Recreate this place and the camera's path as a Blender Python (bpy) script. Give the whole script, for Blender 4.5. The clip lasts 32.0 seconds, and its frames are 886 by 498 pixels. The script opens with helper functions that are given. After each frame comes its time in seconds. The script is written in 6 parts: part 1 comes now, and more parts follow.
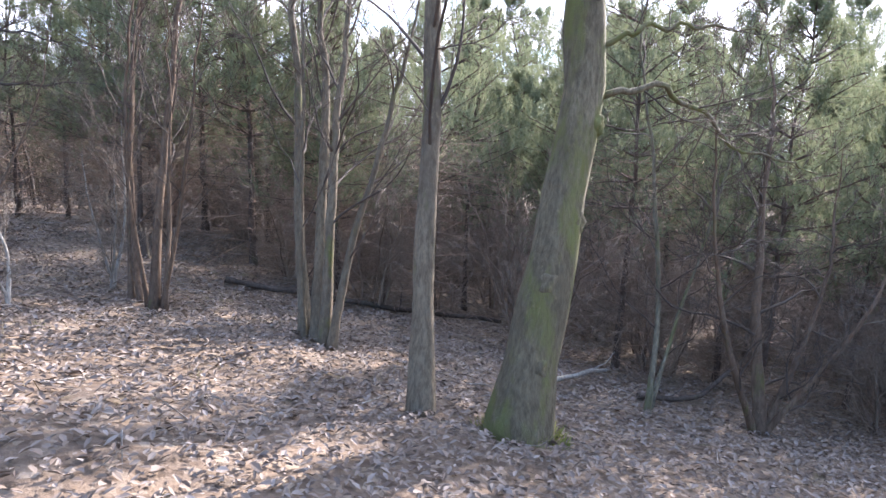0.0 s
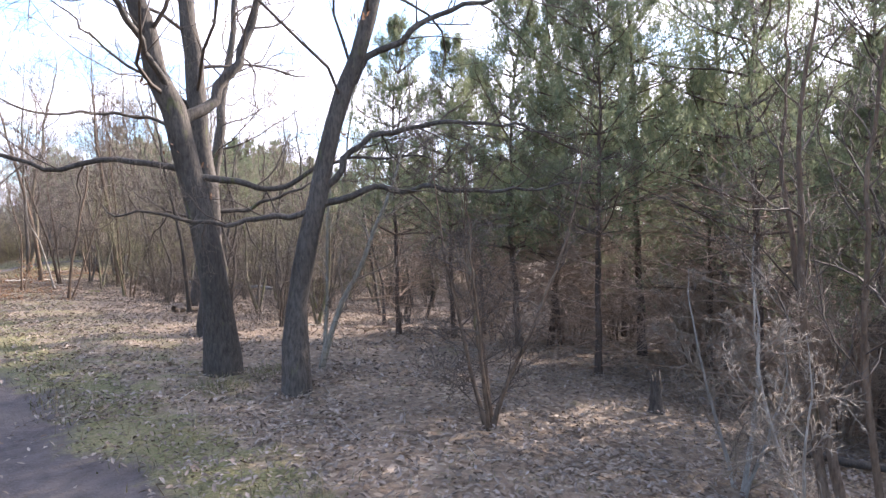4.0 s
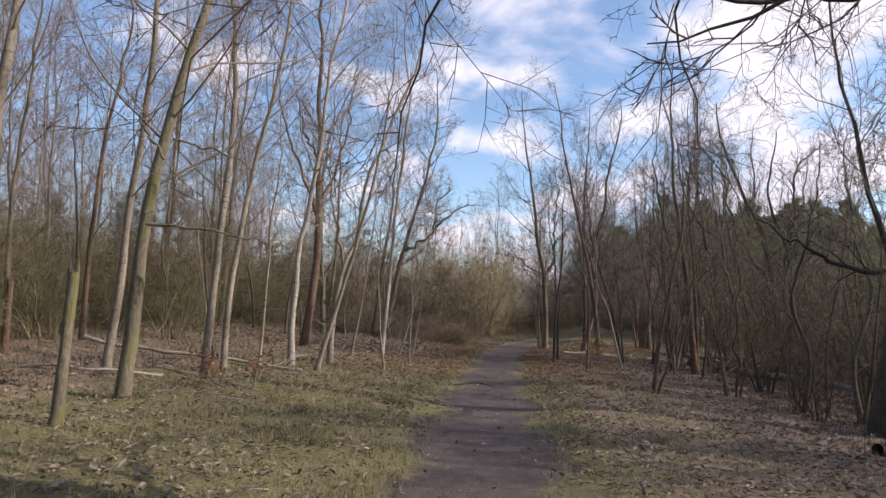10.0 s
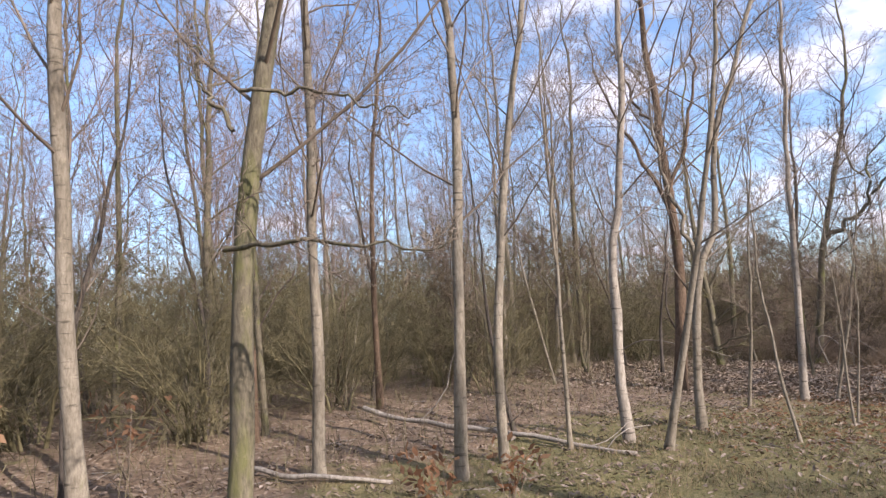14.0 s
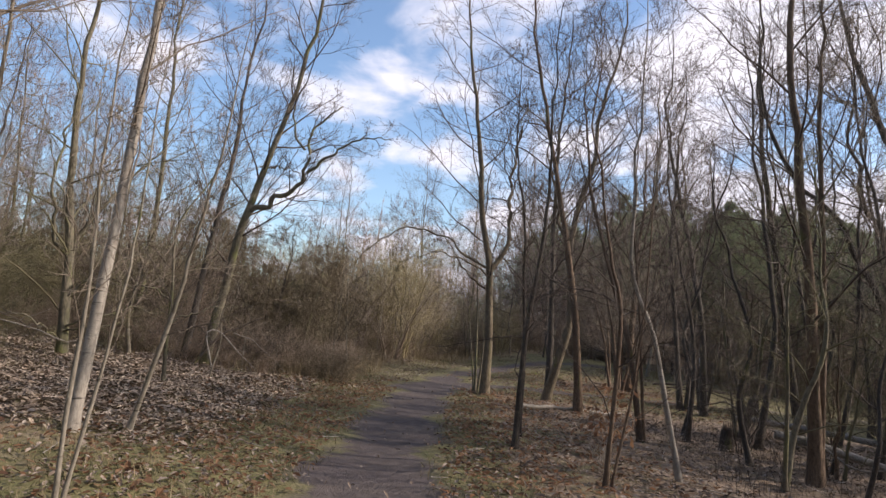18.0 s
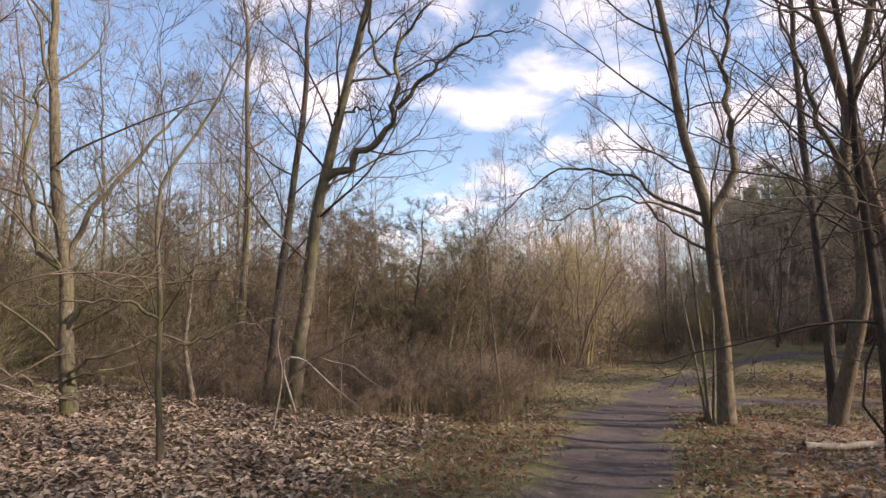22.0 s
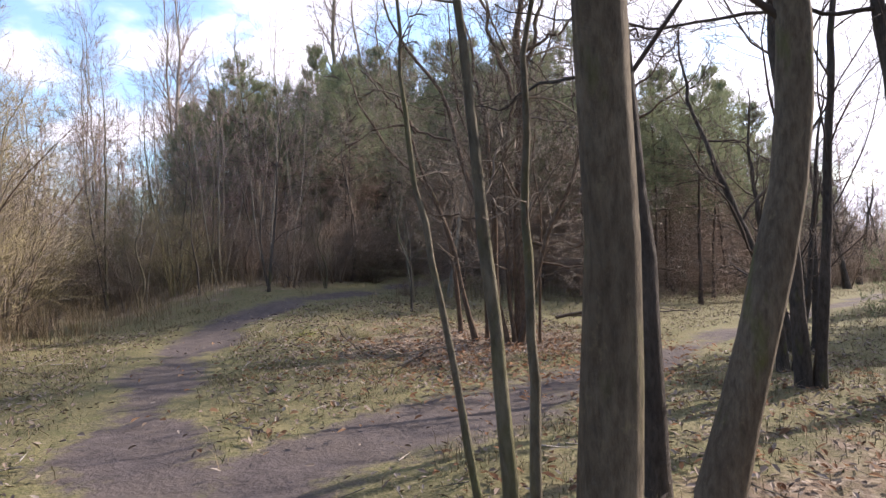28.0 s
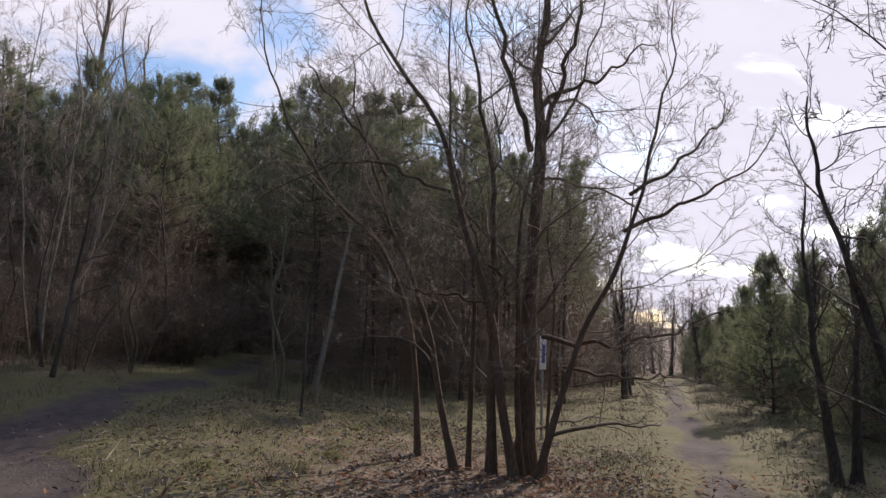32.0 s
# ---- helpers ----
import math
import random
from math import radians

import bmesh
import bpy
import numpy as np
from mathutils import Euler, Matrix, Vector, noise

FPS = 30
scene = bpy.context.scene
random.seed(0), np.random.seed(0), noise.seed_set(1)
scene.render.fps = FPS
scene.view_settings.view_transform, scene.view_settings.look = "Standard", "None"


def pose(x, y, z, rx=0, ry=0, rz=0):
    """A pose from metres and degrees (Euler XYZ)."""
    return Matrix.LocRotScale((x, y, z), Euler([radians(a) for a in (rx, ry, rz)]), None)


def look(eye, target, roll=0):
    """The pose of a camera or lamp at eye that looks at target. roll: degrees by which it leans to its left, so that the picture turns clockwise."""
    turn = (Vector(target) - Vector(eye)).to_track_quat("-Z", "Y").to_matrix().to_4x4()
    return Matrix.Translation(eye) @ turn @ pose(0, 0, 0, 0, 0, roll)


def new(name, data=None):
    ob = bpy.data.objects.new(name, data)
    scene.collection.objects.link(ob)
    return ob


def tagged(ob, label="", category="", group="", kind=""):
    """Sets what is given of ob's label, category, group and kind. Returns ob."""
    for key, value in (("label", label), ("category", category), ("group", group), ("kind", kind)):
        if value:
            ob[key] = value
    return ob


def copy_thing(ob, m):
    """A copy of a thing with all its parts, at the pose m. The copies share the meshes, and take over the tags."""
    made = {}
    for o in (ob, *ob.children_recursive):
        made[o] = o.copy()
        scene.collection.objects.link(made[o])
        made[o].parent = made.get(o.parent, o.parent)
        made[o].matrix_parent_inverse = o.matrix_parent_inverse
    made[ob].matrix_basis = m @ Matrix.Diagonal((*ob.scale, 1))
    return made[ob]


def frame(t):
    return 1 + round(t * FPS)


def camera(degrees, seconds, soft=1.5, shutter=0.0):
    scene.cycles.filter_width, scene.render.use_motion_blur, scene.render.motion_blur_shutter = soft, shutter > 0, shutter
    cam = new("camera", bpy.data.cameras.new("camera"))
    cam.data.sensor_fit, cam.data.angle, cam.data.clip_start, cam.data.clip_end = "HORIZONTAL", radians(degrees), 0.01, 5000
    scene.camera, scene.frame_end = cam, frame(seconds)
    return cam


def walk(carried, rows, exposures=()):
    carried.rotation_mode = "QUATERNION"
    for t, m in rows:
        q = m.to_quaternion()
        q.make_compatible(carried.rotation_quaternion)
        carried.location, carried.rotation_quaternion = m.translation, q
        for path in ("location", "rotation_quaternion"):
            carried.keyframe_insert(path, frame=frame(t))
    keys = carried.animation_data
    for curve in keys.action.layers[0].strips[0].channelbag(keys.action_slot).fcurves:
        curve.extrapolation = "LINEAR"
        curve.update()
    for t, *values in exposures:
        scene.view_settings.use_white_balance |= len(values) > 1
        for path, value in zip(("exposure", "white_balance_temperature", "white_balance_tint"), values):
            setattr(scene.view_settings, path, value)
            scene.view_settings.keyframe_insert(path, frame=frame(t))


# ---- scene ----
# ---------------------------------------------------------------- camera
cam = camera(68.0, 32.0, soft=1.45)
PATH = [
    (0, (0.039, -0.042, 1.177), (1.657, 1.103, 0.908), 2.08),
    (0.5, (0.071, 0.299, 1.219), (1.801, 1.250, 0.897), 2.29),
    (1, (0.004, 0.929, 1.292), (1.766, 1.820, 0.974), 1.94),
    (1.5, (-0.210, 1.735, 1.341), (1.510, 2.722, 1.079), 1.32),
    (2, (-0.302, 2.389, 1.311), (1.306, 3.557, 1.094), 0.99),
    (2.5, (-0.447, 2.895, 1.283), (1.082, 4.171, 1.101), 0.91),
    (3, (-0.536, 3.535, 1.333), (0.914, 4.906, 1.200), 0.81),
    (3.5, (-0.562, 4.274, 1.408), (0.774, 5.761, 1.331), -0.73),
    (4, (-0.754, 4.908, 1.538), (0.486, 6.476, 1.491), -1.19),
    (4.5, (-1.023, 5.526, 1.701), (0.021, 7.231, 1.639), -2.31),
    (6.5, (-1.257, 7.536, 1.331), (-1.136, 9.528, 1.462), 1.11),
    (7, (-1.219, 8.186, 1.337), (-1.113, 10.177, 1.496), 2.58),
    (7.5, (-1.196, 8.904, 1.344), (-1.104, 10.900, 1.448), 2.65),
    (8, (-1.037, 9.568, 1.358), (-1.002, 11.567, 1.391), 2.11),
    (8.5, (-0.951, 10.132, 1.357), (-0.945, 12.129, 1.469), 3.38),
    (9, (-0.926, 10.809, 1.367), (-0.930, 12.799, 1.570), 4.61),
    (9.5, (-0.846, 11.517, 1.382), (-0.913, 13.506, 1.586), 3.69),
    (10, (-0.794, 12.188, 1.394), (-0.952, 14.173, 1.578), 1.84),
    (10.5, (-0.712, 12.957, 1.405), (-1.013, 14.921, 1.636), 1.17),
    (11, (-0.690, 13.616, 1.435), (-1.106, 15.544, 1.765), 2.14),
    (11.5, (-0.661, 14.288, 1.475), (-1.192, 16.173, 1.877), 2.51),
    (12, (-0.745, 14.946, 1.518), (-1.445, 16.781, 1.898), -0.07),
    (12.5, (-0.784, 15.558, 1.554), (-1.724, 17.292, 1.887), -2.44),
    (13, (-0.837, 15.978, 1.572), (-1.929, 17.631, 1.848), -3.67),
    (13.5, (-0.944, 16.471, 1.579), (-2.167, 18.028, 1.867), -3.41),
    (15.5, (-1.113, 19.279, 1.595), (-2.409, 20.788, 1.804), -5.24),
    (16, (-0.912, 20.096, 1.561), (-2.066, 21.713, 1.796), -4.28),
    (16.5, (-0.725, 20.774, 1.543), (-1.722, 22.481, 1.847), -3.21),
    (17, (-0.434, 21.495, 1.527), (-1.339, 23.240, 1.898), -2.10),
    (17.5, (-0.252, 22.181, 1.493), (-0.680, 24.117, 1.759), 1.35),
    (18, (-0.393, 22.792, 1.468), (-0.339, 24.778, 1.701), 4.69),
    (18.5, (-0.577, 23.249, 1.453), (-0.194, 25.199, 1.677), 5.41),
    (19, (-0.613, 23.746, 1.441), (-0.114, 25.672, 1.645), 3.97),
    (19.5, (-0.538, 24.496, 1.424), (-0.148, 26.450, 1.595), 2.51),
    (20, (-0.429, 25.288, 1.414), (-0.204, 27.265, 1.611), 1.67),
    (20.5, (-0.337, 26.067, 1.415), (-0.270, 28.050, 1.668), 2.19),
    (21, (-0.305, 26.763, 1.422), (-0.378, 28.756, 1.577), 2.08),
    (21.5, (-0.252, 27.432, 1.423), (-0.496, 29.415, 1.515), 0.98),
    (22, (-0.349, 28.067, 1.429), (-0.815, 29.999, 1.657), -1.11),
    (22.5, (-0.576, 28.606, 1.470), (-1.479, 30.364, 1.780), -5.63),
    (23, (-0.786, 28.986, 1.506), (-1.883, 30.622, 1.852), -5.16),
    (23.5, (-0.722, 29.604, 1.510), (-1.742, 31.292, 1.837), -4.35),
    (24, (-0.652, 30.319, 1.485), (-1.597, 32.050, 1.818), -2.78),
    (24.5, (-0.655, 31.156, 1.462), (-1.416, 32.969, 1.826), -1.00),
    (25, (-0.644, 32.066, 1.437), (-1.088, 33.996, 1.719), -0.69),
    (25.5, (-0.740, 33.073, 1.429), (-0.804, 35.068, 1.566), 1.18),
    (26, (-0.786, 33.769, 1.434), (-0.443, 35.738, 1.497), 3.18),
    (26.5, (-0.815, 34.257, 1.446), (-0.082, 36.115, 1.549), 4.94),
    (28.5, (-0.237, 36.994, 1.453), (0.932, 38.617, 1.434), -2.49),
    (29, (-0.365, 37.562, 1.459), (0.888, 39.119, 1.534), -0.35),
    (29.5, (-0.397, 38.074, 1.467), (1.155, 39.321, 1.659), 0.75),
    (30, (-0.427, 38.630, 1.487), (1.250, 39.711, 1.621), 1.46),
    (30.5, (-0.455, 39.223, 1.520), (1.266, 40.229, 1.685), 2.31),
    (31, (-0.602, 39.725, 1.558), (1.169, 40.651, 1.621), 2.03),
    (31.5, (-0.654, 40.288, 1.599), (1.073, 41.279, 1.780), 2.14),
    (32, (-0.732, 40.914, 1.640), (0.947, 41.980, 1.849), 1.72),
]
EXPOSURES = [(0, 2.34, 5950, 22), (1, 2.57, 5870, 22), (2, 2.8, 5900, 22), (3, 2.39, 6100, 20), (4, 2.31, 6250, 22), (4.5, 1.97, 6300, 22), (7, 0.71, 6800, 22), (8, 0.8, 6850, 24), (9, 0.55, 6700, 22), (10, 0.5, 6650, 22), (12, 0.39, 6550, 24), (13, 0.68, 6650, 24), (16, 1.08, 6350, 22), (17, 0.79, 6600, 20), (18, 0.56, 6750, 20), (20, 0.85, 7280, 28), (22, 0.79, 7350, 26), (24, 0.56, 6900, 22), (25, 0.62, 6850, 22), (26, 0.68, 6800, 26), (28.5, 1.27, 6500, 22), (29, 1.27, 6500, 22), (30, 0.71, 6300, 22), (31, 0.47, 6400, 22), (32, 0.22, 6600, 22)]
walk(cam, [(t, look(eye, target, roll)) for t, eye, target, roll in PATH], EXPOSURES)

# ---------------------------------------------------------------- sky and sun
SUN_TURN, SUN_HIGH = radians(93), radians(30)
SUN_DIR = Vector((math.sin(SUN_TURN) * math.cos(SUN_HIGH), math.cos(SUN_TURN) * math.cos(SUN_HIGH), math.sin(SUN_HIGH)))
sun = new("sun", bpy.data.lights.new("sun", "SUN"))
sun.data.energy, sun.data.angle, sun.data.color = 4.0, radians(0.6), (1.0, 0.92, 0.80)
sun.matrix_world = look(SUN_DIR * 60, (0, 0, 0))


def node(tree, kind, operation=None, **given):
    """A shader node with its inputs, by name or as i0, i1 and so on; an input given as a socket is linked."""
    n = tree.nodes.new(kind)
    if operation:
        n.operation = operation
    for key, value in given.items():
        spot = n.inputs[key] if key in n.inputs.keys() else n.inputs[int(key[1:])]
        if isinstance(value, bpy.types.NodeSocket):
            tree.links.new(value, spot)
        else:
            spot.default_value = value
    return n


def ramp(tree, fac, *stops):
    n = node(tree, "ShaderNodeValToRGB", Fac=fac)
    while len(n.color_ramp.elements) < len(stops):
        n.color_ramp.elements.new(0.5)
    for e, (at, col) in zip(n.color_ramp.elements, stops):
        e.position, e.color = at, (*col, 1)
    return n.outputs["Color"]


def mixed(tree, fac, a, b, how="MIX"):
    n = tree.nodes.new("ShaderNodeMix")
    n.data_type, n.blend_type = "RGBA", how
    for spot, value in ((0, fac), (6, a), (7, b)):
        if isinstance(value, bpy.types.NodeSocket):
            tree.links.new(value, n.inputs[spot])
        else:
            n.inputs[spot].default_value = value if spot == 0 else (*value, 1)
    return n.outputs[2]


def maths(tree, what, a, b=0.0, c=0.0):
    return node(tree, "ShaderNodeMath", operation=what, i0=a, i1=b, i2=c).outputs[0]


world = bpy.data.worlds.new("sky")
scene.world = world
world.use_nodes = True
wt = world.node_tree
wt.nodes.clear()
sky = node(wt, "ShaderNodeTexSky")
sky.sky_type, sky.sun_disc, sky.sun_elevation, sky.sun_rotation = "NISHITA", False, SUN_HIGH, SUN_TURN
sky.air_density, sky.dust_density, sky.ozone_density = 1.0, 1.2, 1.6
way = node(wt, "ShaderNodeTexCoord").outputs["Generated"]
parts_xyz = node(wt, "ShaderNodeSeparateXYZ", Vector=way)
flat = maths(wt, "ADD", maths(wt, "MAXIMUM", parts_xyz.outputs["Z"], 0.0), 0.22)
plane = node(wt, "ShaderNodeCombineXYZ", X=maths(wt, "DIVIDE", parts_xyz.outputs["X"], flat), Y=maths(wt, "DIVIDE", parts_xyz.outputs["Y"], flat), Z=0.0)
cloud = node(wt, "ShaderNodeTexNoise", Vector=plane.outputs[0], Scale=2.3, Detail=7.0, Roughness=0.52, Distortion=0.25)
toward = maths(wt, "MULTIPLY", maths(wt, "ADD", parts_xyz.outputs["X"], -0.02), 0.15)
amount = maths(wt, "ADD", cloud.outputs["Fac"], toward)
mask = node(wt, "ShaderNodeMapRange", Value=amount)
mask.interpolation_type = "SMOOTHSTEP"
mask.inputs["From Min"].default_value, mask.inputs["From Max"].default_value = 0.44, 0.62
cloud_col = mixed(wt, cloud.outputs["Fac"], (4.6, 5.0, 5.9), (6.6, 6.7, 7.0))
skycol = mixed(wt, 1.0, sky.outputs["Color"], (1.06, 1.22, 1.26), "MULTIPLY")
sky_mix = mixed(wt, mask.outputs[0], skycol, cloud_col)
back = node(wt, "ShaderNodeBackground", Color=sky_mix, Strength=0.125)
wt.links.new(back.outputs[0], node(wt, "ShaderNodeOutputWorld").inputs["Surface"])


# ---------------------------------------------------------------- materials
def material(name, roughness=0.85):
    m = bpy.data.materials.new(name)
    m.use_nodes = True
    t = m.node_tree
    t.nodes.clear()
    b = node(t, "ShaderNodeBsdfPrincipled", Roughness=roughness)
    b.inputs["Specular IOR Level"].default_value = 0.25
    t.links.new(b.outputs[0], node(t, "ShaderNodeOutputMaterial").inputs["Surface"])
    return m, t, b


def local(t, scale):
    """Object coordinates, shifted by each object's random number and scaled."""
    at = node(t, "ShaderNodeTexCoord").outputs["Object"]
    shift = node(t, "ShaderNodeVectorMath", operation="SCALE", i0=(13.0, 7.0, 5.0), Scale=node(t, "ShaderNodeObjectInfo").outputs["Random"])
    moved = node(t, "ShaderNodeVectorMath", operation="ADD", i0=at, i1=shift.outputs[0])
    return node(t, "ShaderNodeMapping", Vector=moved.outputs[0], Scale=scale).outputs[0]


def bark(name, dark, light, moss, moss_col=(0.10, 0.115, 0.03), furrow=0.6, rings=0.0):
    """Bark with furrows along the trunk, stains, and moss in patches; rings: dark knots and bands of a smooth young tree."""
    m, t, b = material(name, 0.9)
    fine = node(t, "ShaderNodeTexNoise", Vector=local(t, (36, 36, 11)), Scale=1.0, Detail=8.0, Roughness=0.68)
    broad = node(t, "ShaderNodeTexNoise", Vector=local(t, (3.0, 3.0, 1.3)), Scale=1.0, Detail=4.0)
    col = ramp(t, fine.outputs["Fac"], (0.28, dark), (0.62, light))
    col = mixed(t, ramp(t, broad.outputs["Fac"], (0.35, (0.55, 0.55, 0.55)), (0.65, (0, 0, 0))), col, dark)
    if rings:
        band = node(t, "ShaderNodeTexNoise", Vector=local(t, (5, 5, 26)), Scale=1.0, Detail=3.0)
        col = mixed(t, ramp(t, band.outputs["Fac"], (0.60, (0, 0, 0)), (0.70, (rings, rings, rings))), col, (dark[0] * 0.5, dark[1] * 0.5, dark[2] * 0.5))
    patch = node(t, "ShaderNodeTexNoise", Vector=local(t, (4.5, 4.5, 1.6)), Scale=1.0, Detail=5.0, Roughness=0.6)
    col = mixed(t, ramp(t, patch.outputs["Fac"], (0.66 - 0.3 * moss, (0, 0, 0)), (0.80 - 0.3 * moss, (0.85, 0.85, 0.85))), col, moss_col)
    lichen = node(t, "ShaderNodeTexNoise", Vector=local(t, (16, 16, 12)), Scale=1.0, Detail=6.0, Roughness=0.7)
    col = mixed(t, ramp(t, lichen.outputs["Fac"], (0.60, (0, 0, 0)), (0.68, (0.5, 0.5, 0.5))), col, (light[0] * 1.15, light[1] * 1.15, light[2] * 1.0))
    t.links.new(col, b.inputs["Base Color"])
    bump = node(t, "ShaderNodeBump", Height=fine.outputs["Fac"], Strength=furrow, Distance=0.02)
    t.links.new(bump.outputs[0], b.inputs["Normal"])
    return m


def twiggy(name, *cols):
    """Thin twigs, each a little different in colour."""
    m, t, b = material(name, 0.8)
    island = node(t, "ShaderNodeNewGeometry").outputs["Random Per Island"]
    stops = [(i / max(1, len(cols) - 1), c) for i, c in enumerate(cols)]
    col = ramp(t, island, *stops)
    grain = node(t, "ShaderNodeTexNoise", Vector=local(t, (9, 9, 9)), Scale=1.0, Detail=3.0)
    col = mixed(t, ramp(t, grain.outputs["Fac"], (0.3, (0.6, 0.6, 0.6)), (0.7, (1, 1, 1))), (0.035, 0.028, 0.02), col)
    t.links.new(col, b.inputs["Base Color"])
    return m


BARK_PALE = bark("pale smooth bark", (0.11, 0.095, 0.07), (0.33, 0.30, 0.24), 0.12, furrow=0.25, rings=0.8)
BARK_GREY = bark("grey green bark", (0.062, 0.056, 0.04), (0.23, 0.205, 0.145), 0.5, (0.135, 0.14, 0.055), 0.8)
BARK_OAK = bark("dark furrowed oak bark", (0.030, 0.026, 0.022), (0.125, 0.108, 0.09), 0.15, furrow=1.0)
BARK_MOSSY = bark("mossy oak bark", (0.06, 0.05, 0.032), (0.20, 0.172, 0.11), 0.62, (0.125, 0.132, 0.042), 0.8)
BARK_MANY = bark("grey brown bark", (0.068, 0.054, 0.038), (0.21, 0.175, 0.12), 0.25, furrow=0.6)
BARK_RED = bark("brown bark", (0.055, 0.036, 0.024), (0.20, 0.145, 0.10), 0.15, furrow=0.6)
BARK_PINE = bark("scaly pine bark", (0.04, 0.03, 0.024), (0.15, 0.11, 0.085), 0.06, furrow=1.0)
BARK_WHITE = bark("white birch bark", (0.16, 0.14, 0.115), (0.40, 0.37, 0.315), 0.02, furrow=0.2, rings=0.95)
TWIG_TAN = twiggy("tan twigs", (0.20, 0.16, 0.12), (0.28, 0.235, 0.18), (0.15, 0.12, 0.095))
TWIG_OLIVE = twiggy("olive twigs", (0.155, 0.142, 0.078), (0.21, 0.19, 0.103), (0.115, 0.10, 0.06))
TWIG_DARK = twiggy("dark brown twigs", (0.085, 0.066, 0.052), (0.135, 0.108, 0.082), (0.06, 0.047, 0.04))
TWIG_YELLOW = twiggy("straw yellow twigs", (0.29, 0.245, 0.125), (0.35, 0.30, 0.165), (0.21, 0.175, 0.095))
TWIG_DEAD = twiggy("dead brown twigs", (0.31, 0.215, 0.155), (0.38, 0.28, 0.205), (0.21, 0.15, 0.115))
# Reddish twigs paled: the haze of distance is put into the colour.
TWIG_MAUVE = twiggy("hazy reddish brown twigs", (0.27, 0.195, 0.175), (0.34, 0.26, 0.23), (0.20, 0.15, 0.135))
def foliage(name, *cols):
    """Needles and dead leaves: coloured piece by piece, and letting some light through."""
    m = twiggy(name, *cols)
    t = m.node_tree
    b = [n for n in t.nodes if n.type == "BSDF_PRINCIPLED"][0]
    thin = node(t, "ShaderNodeBsdfTranslucent", Color=b.inputs["Base Color"].links[0].from_socket)
    both = node(t, "ShaderNodeMixShader", Fac=0.55, i1=b.outputs[0], i2=thin.outputs[0])
    t.links.new(both.outputs[0], [n for n in t.nodes if n.type == "OUTPUT_MATERIAL"][0].inputs["Surface"])
    return m


TWIG_BRUSH = twiggy("dry brown brush", (0.255, 0.193, 0.138), (0.18, 0.132, 0.10), (0.33, 0.265, 0.195), (0.22, 0.158, 0.125))
TWIG_MOSSY = twiggy("mossy brown twigs", (0.135, 0.112, 0.066), (0.10, 0.078, 0.058), (0.175, 0.15, 0.088), (0.12, 0.088, 0.068))
TWIG_DUSK = twiggy("grey brown far twigs", (0.165, 0.128, 0.112), (0.22, 0.175, 0.155), (0.12, 0.093, 0.082))
STRAW = twiggy("dry grass stems", (0.32, 0.26, 0.15), (0.24, 0.18, 0.10), (0.17, 0.125, 0.075), (0.36, 0.31, 0.20))
GRASS = twiggy("short grass", (0.08, 0.092, 0.032), (0.125, 0.125, 0.05), (0.23, 0.195, 0.105), (0.10, 0.103, 0.042), (0.17, 0.13, 0.075))
NEEDLES = foliage("pine needles", (0.17, 0.215, 0.115), (0.225, 0.265, 0.15), (0.27, 0.285, 0.17), (0.195, 0.23, 0.135))
LEAF_PALE = twiggy("fallen leaves", (0.275, 0.225, 0.18), (0.175, 0.128, 0.095), (0.36, 0.305, 0.255), (0.12, 0.086, 0.064), (0.23, 0.178, 0.135), (0.30, 0.25, 0.205))
# Fallen leaves in lighter tan: the sunlight on them is put into the colour.
LEAF_SUNLIT = twiggy("tan leaves lightened as sunlit", (0.41, 0.335, 0.25), (0.29, 0.225, 0.165), (0.48, 0.41, 0.325), (0.20, 0.15, 0.11), (0.35, 0.27, 0.20))
LEAF_RUST = foliage("rust brown leaves", (0.33, 0.175, 0.095), (0.22, 0.115, 0.065), (0.42, 0.265, 0.16), (0.16, 0.085, 0.055))
WOOD_GREY = bark("weathered wood", (0.14, 0.125, 0.105), (0.42, 0.39, 0.34), 0.08, furrow=0.5)
WOOD_DARK = bark("wet dark wood", (0.035, 0.028, 0.022), (0.13, 0.105, 0.085), 0.2, furrow=0.7)
MOSS = twiggy("moss", (0.13, 0.15, 0.025), (0.19, 0.20, 0.04), (0.10, 0.115, 0.02))


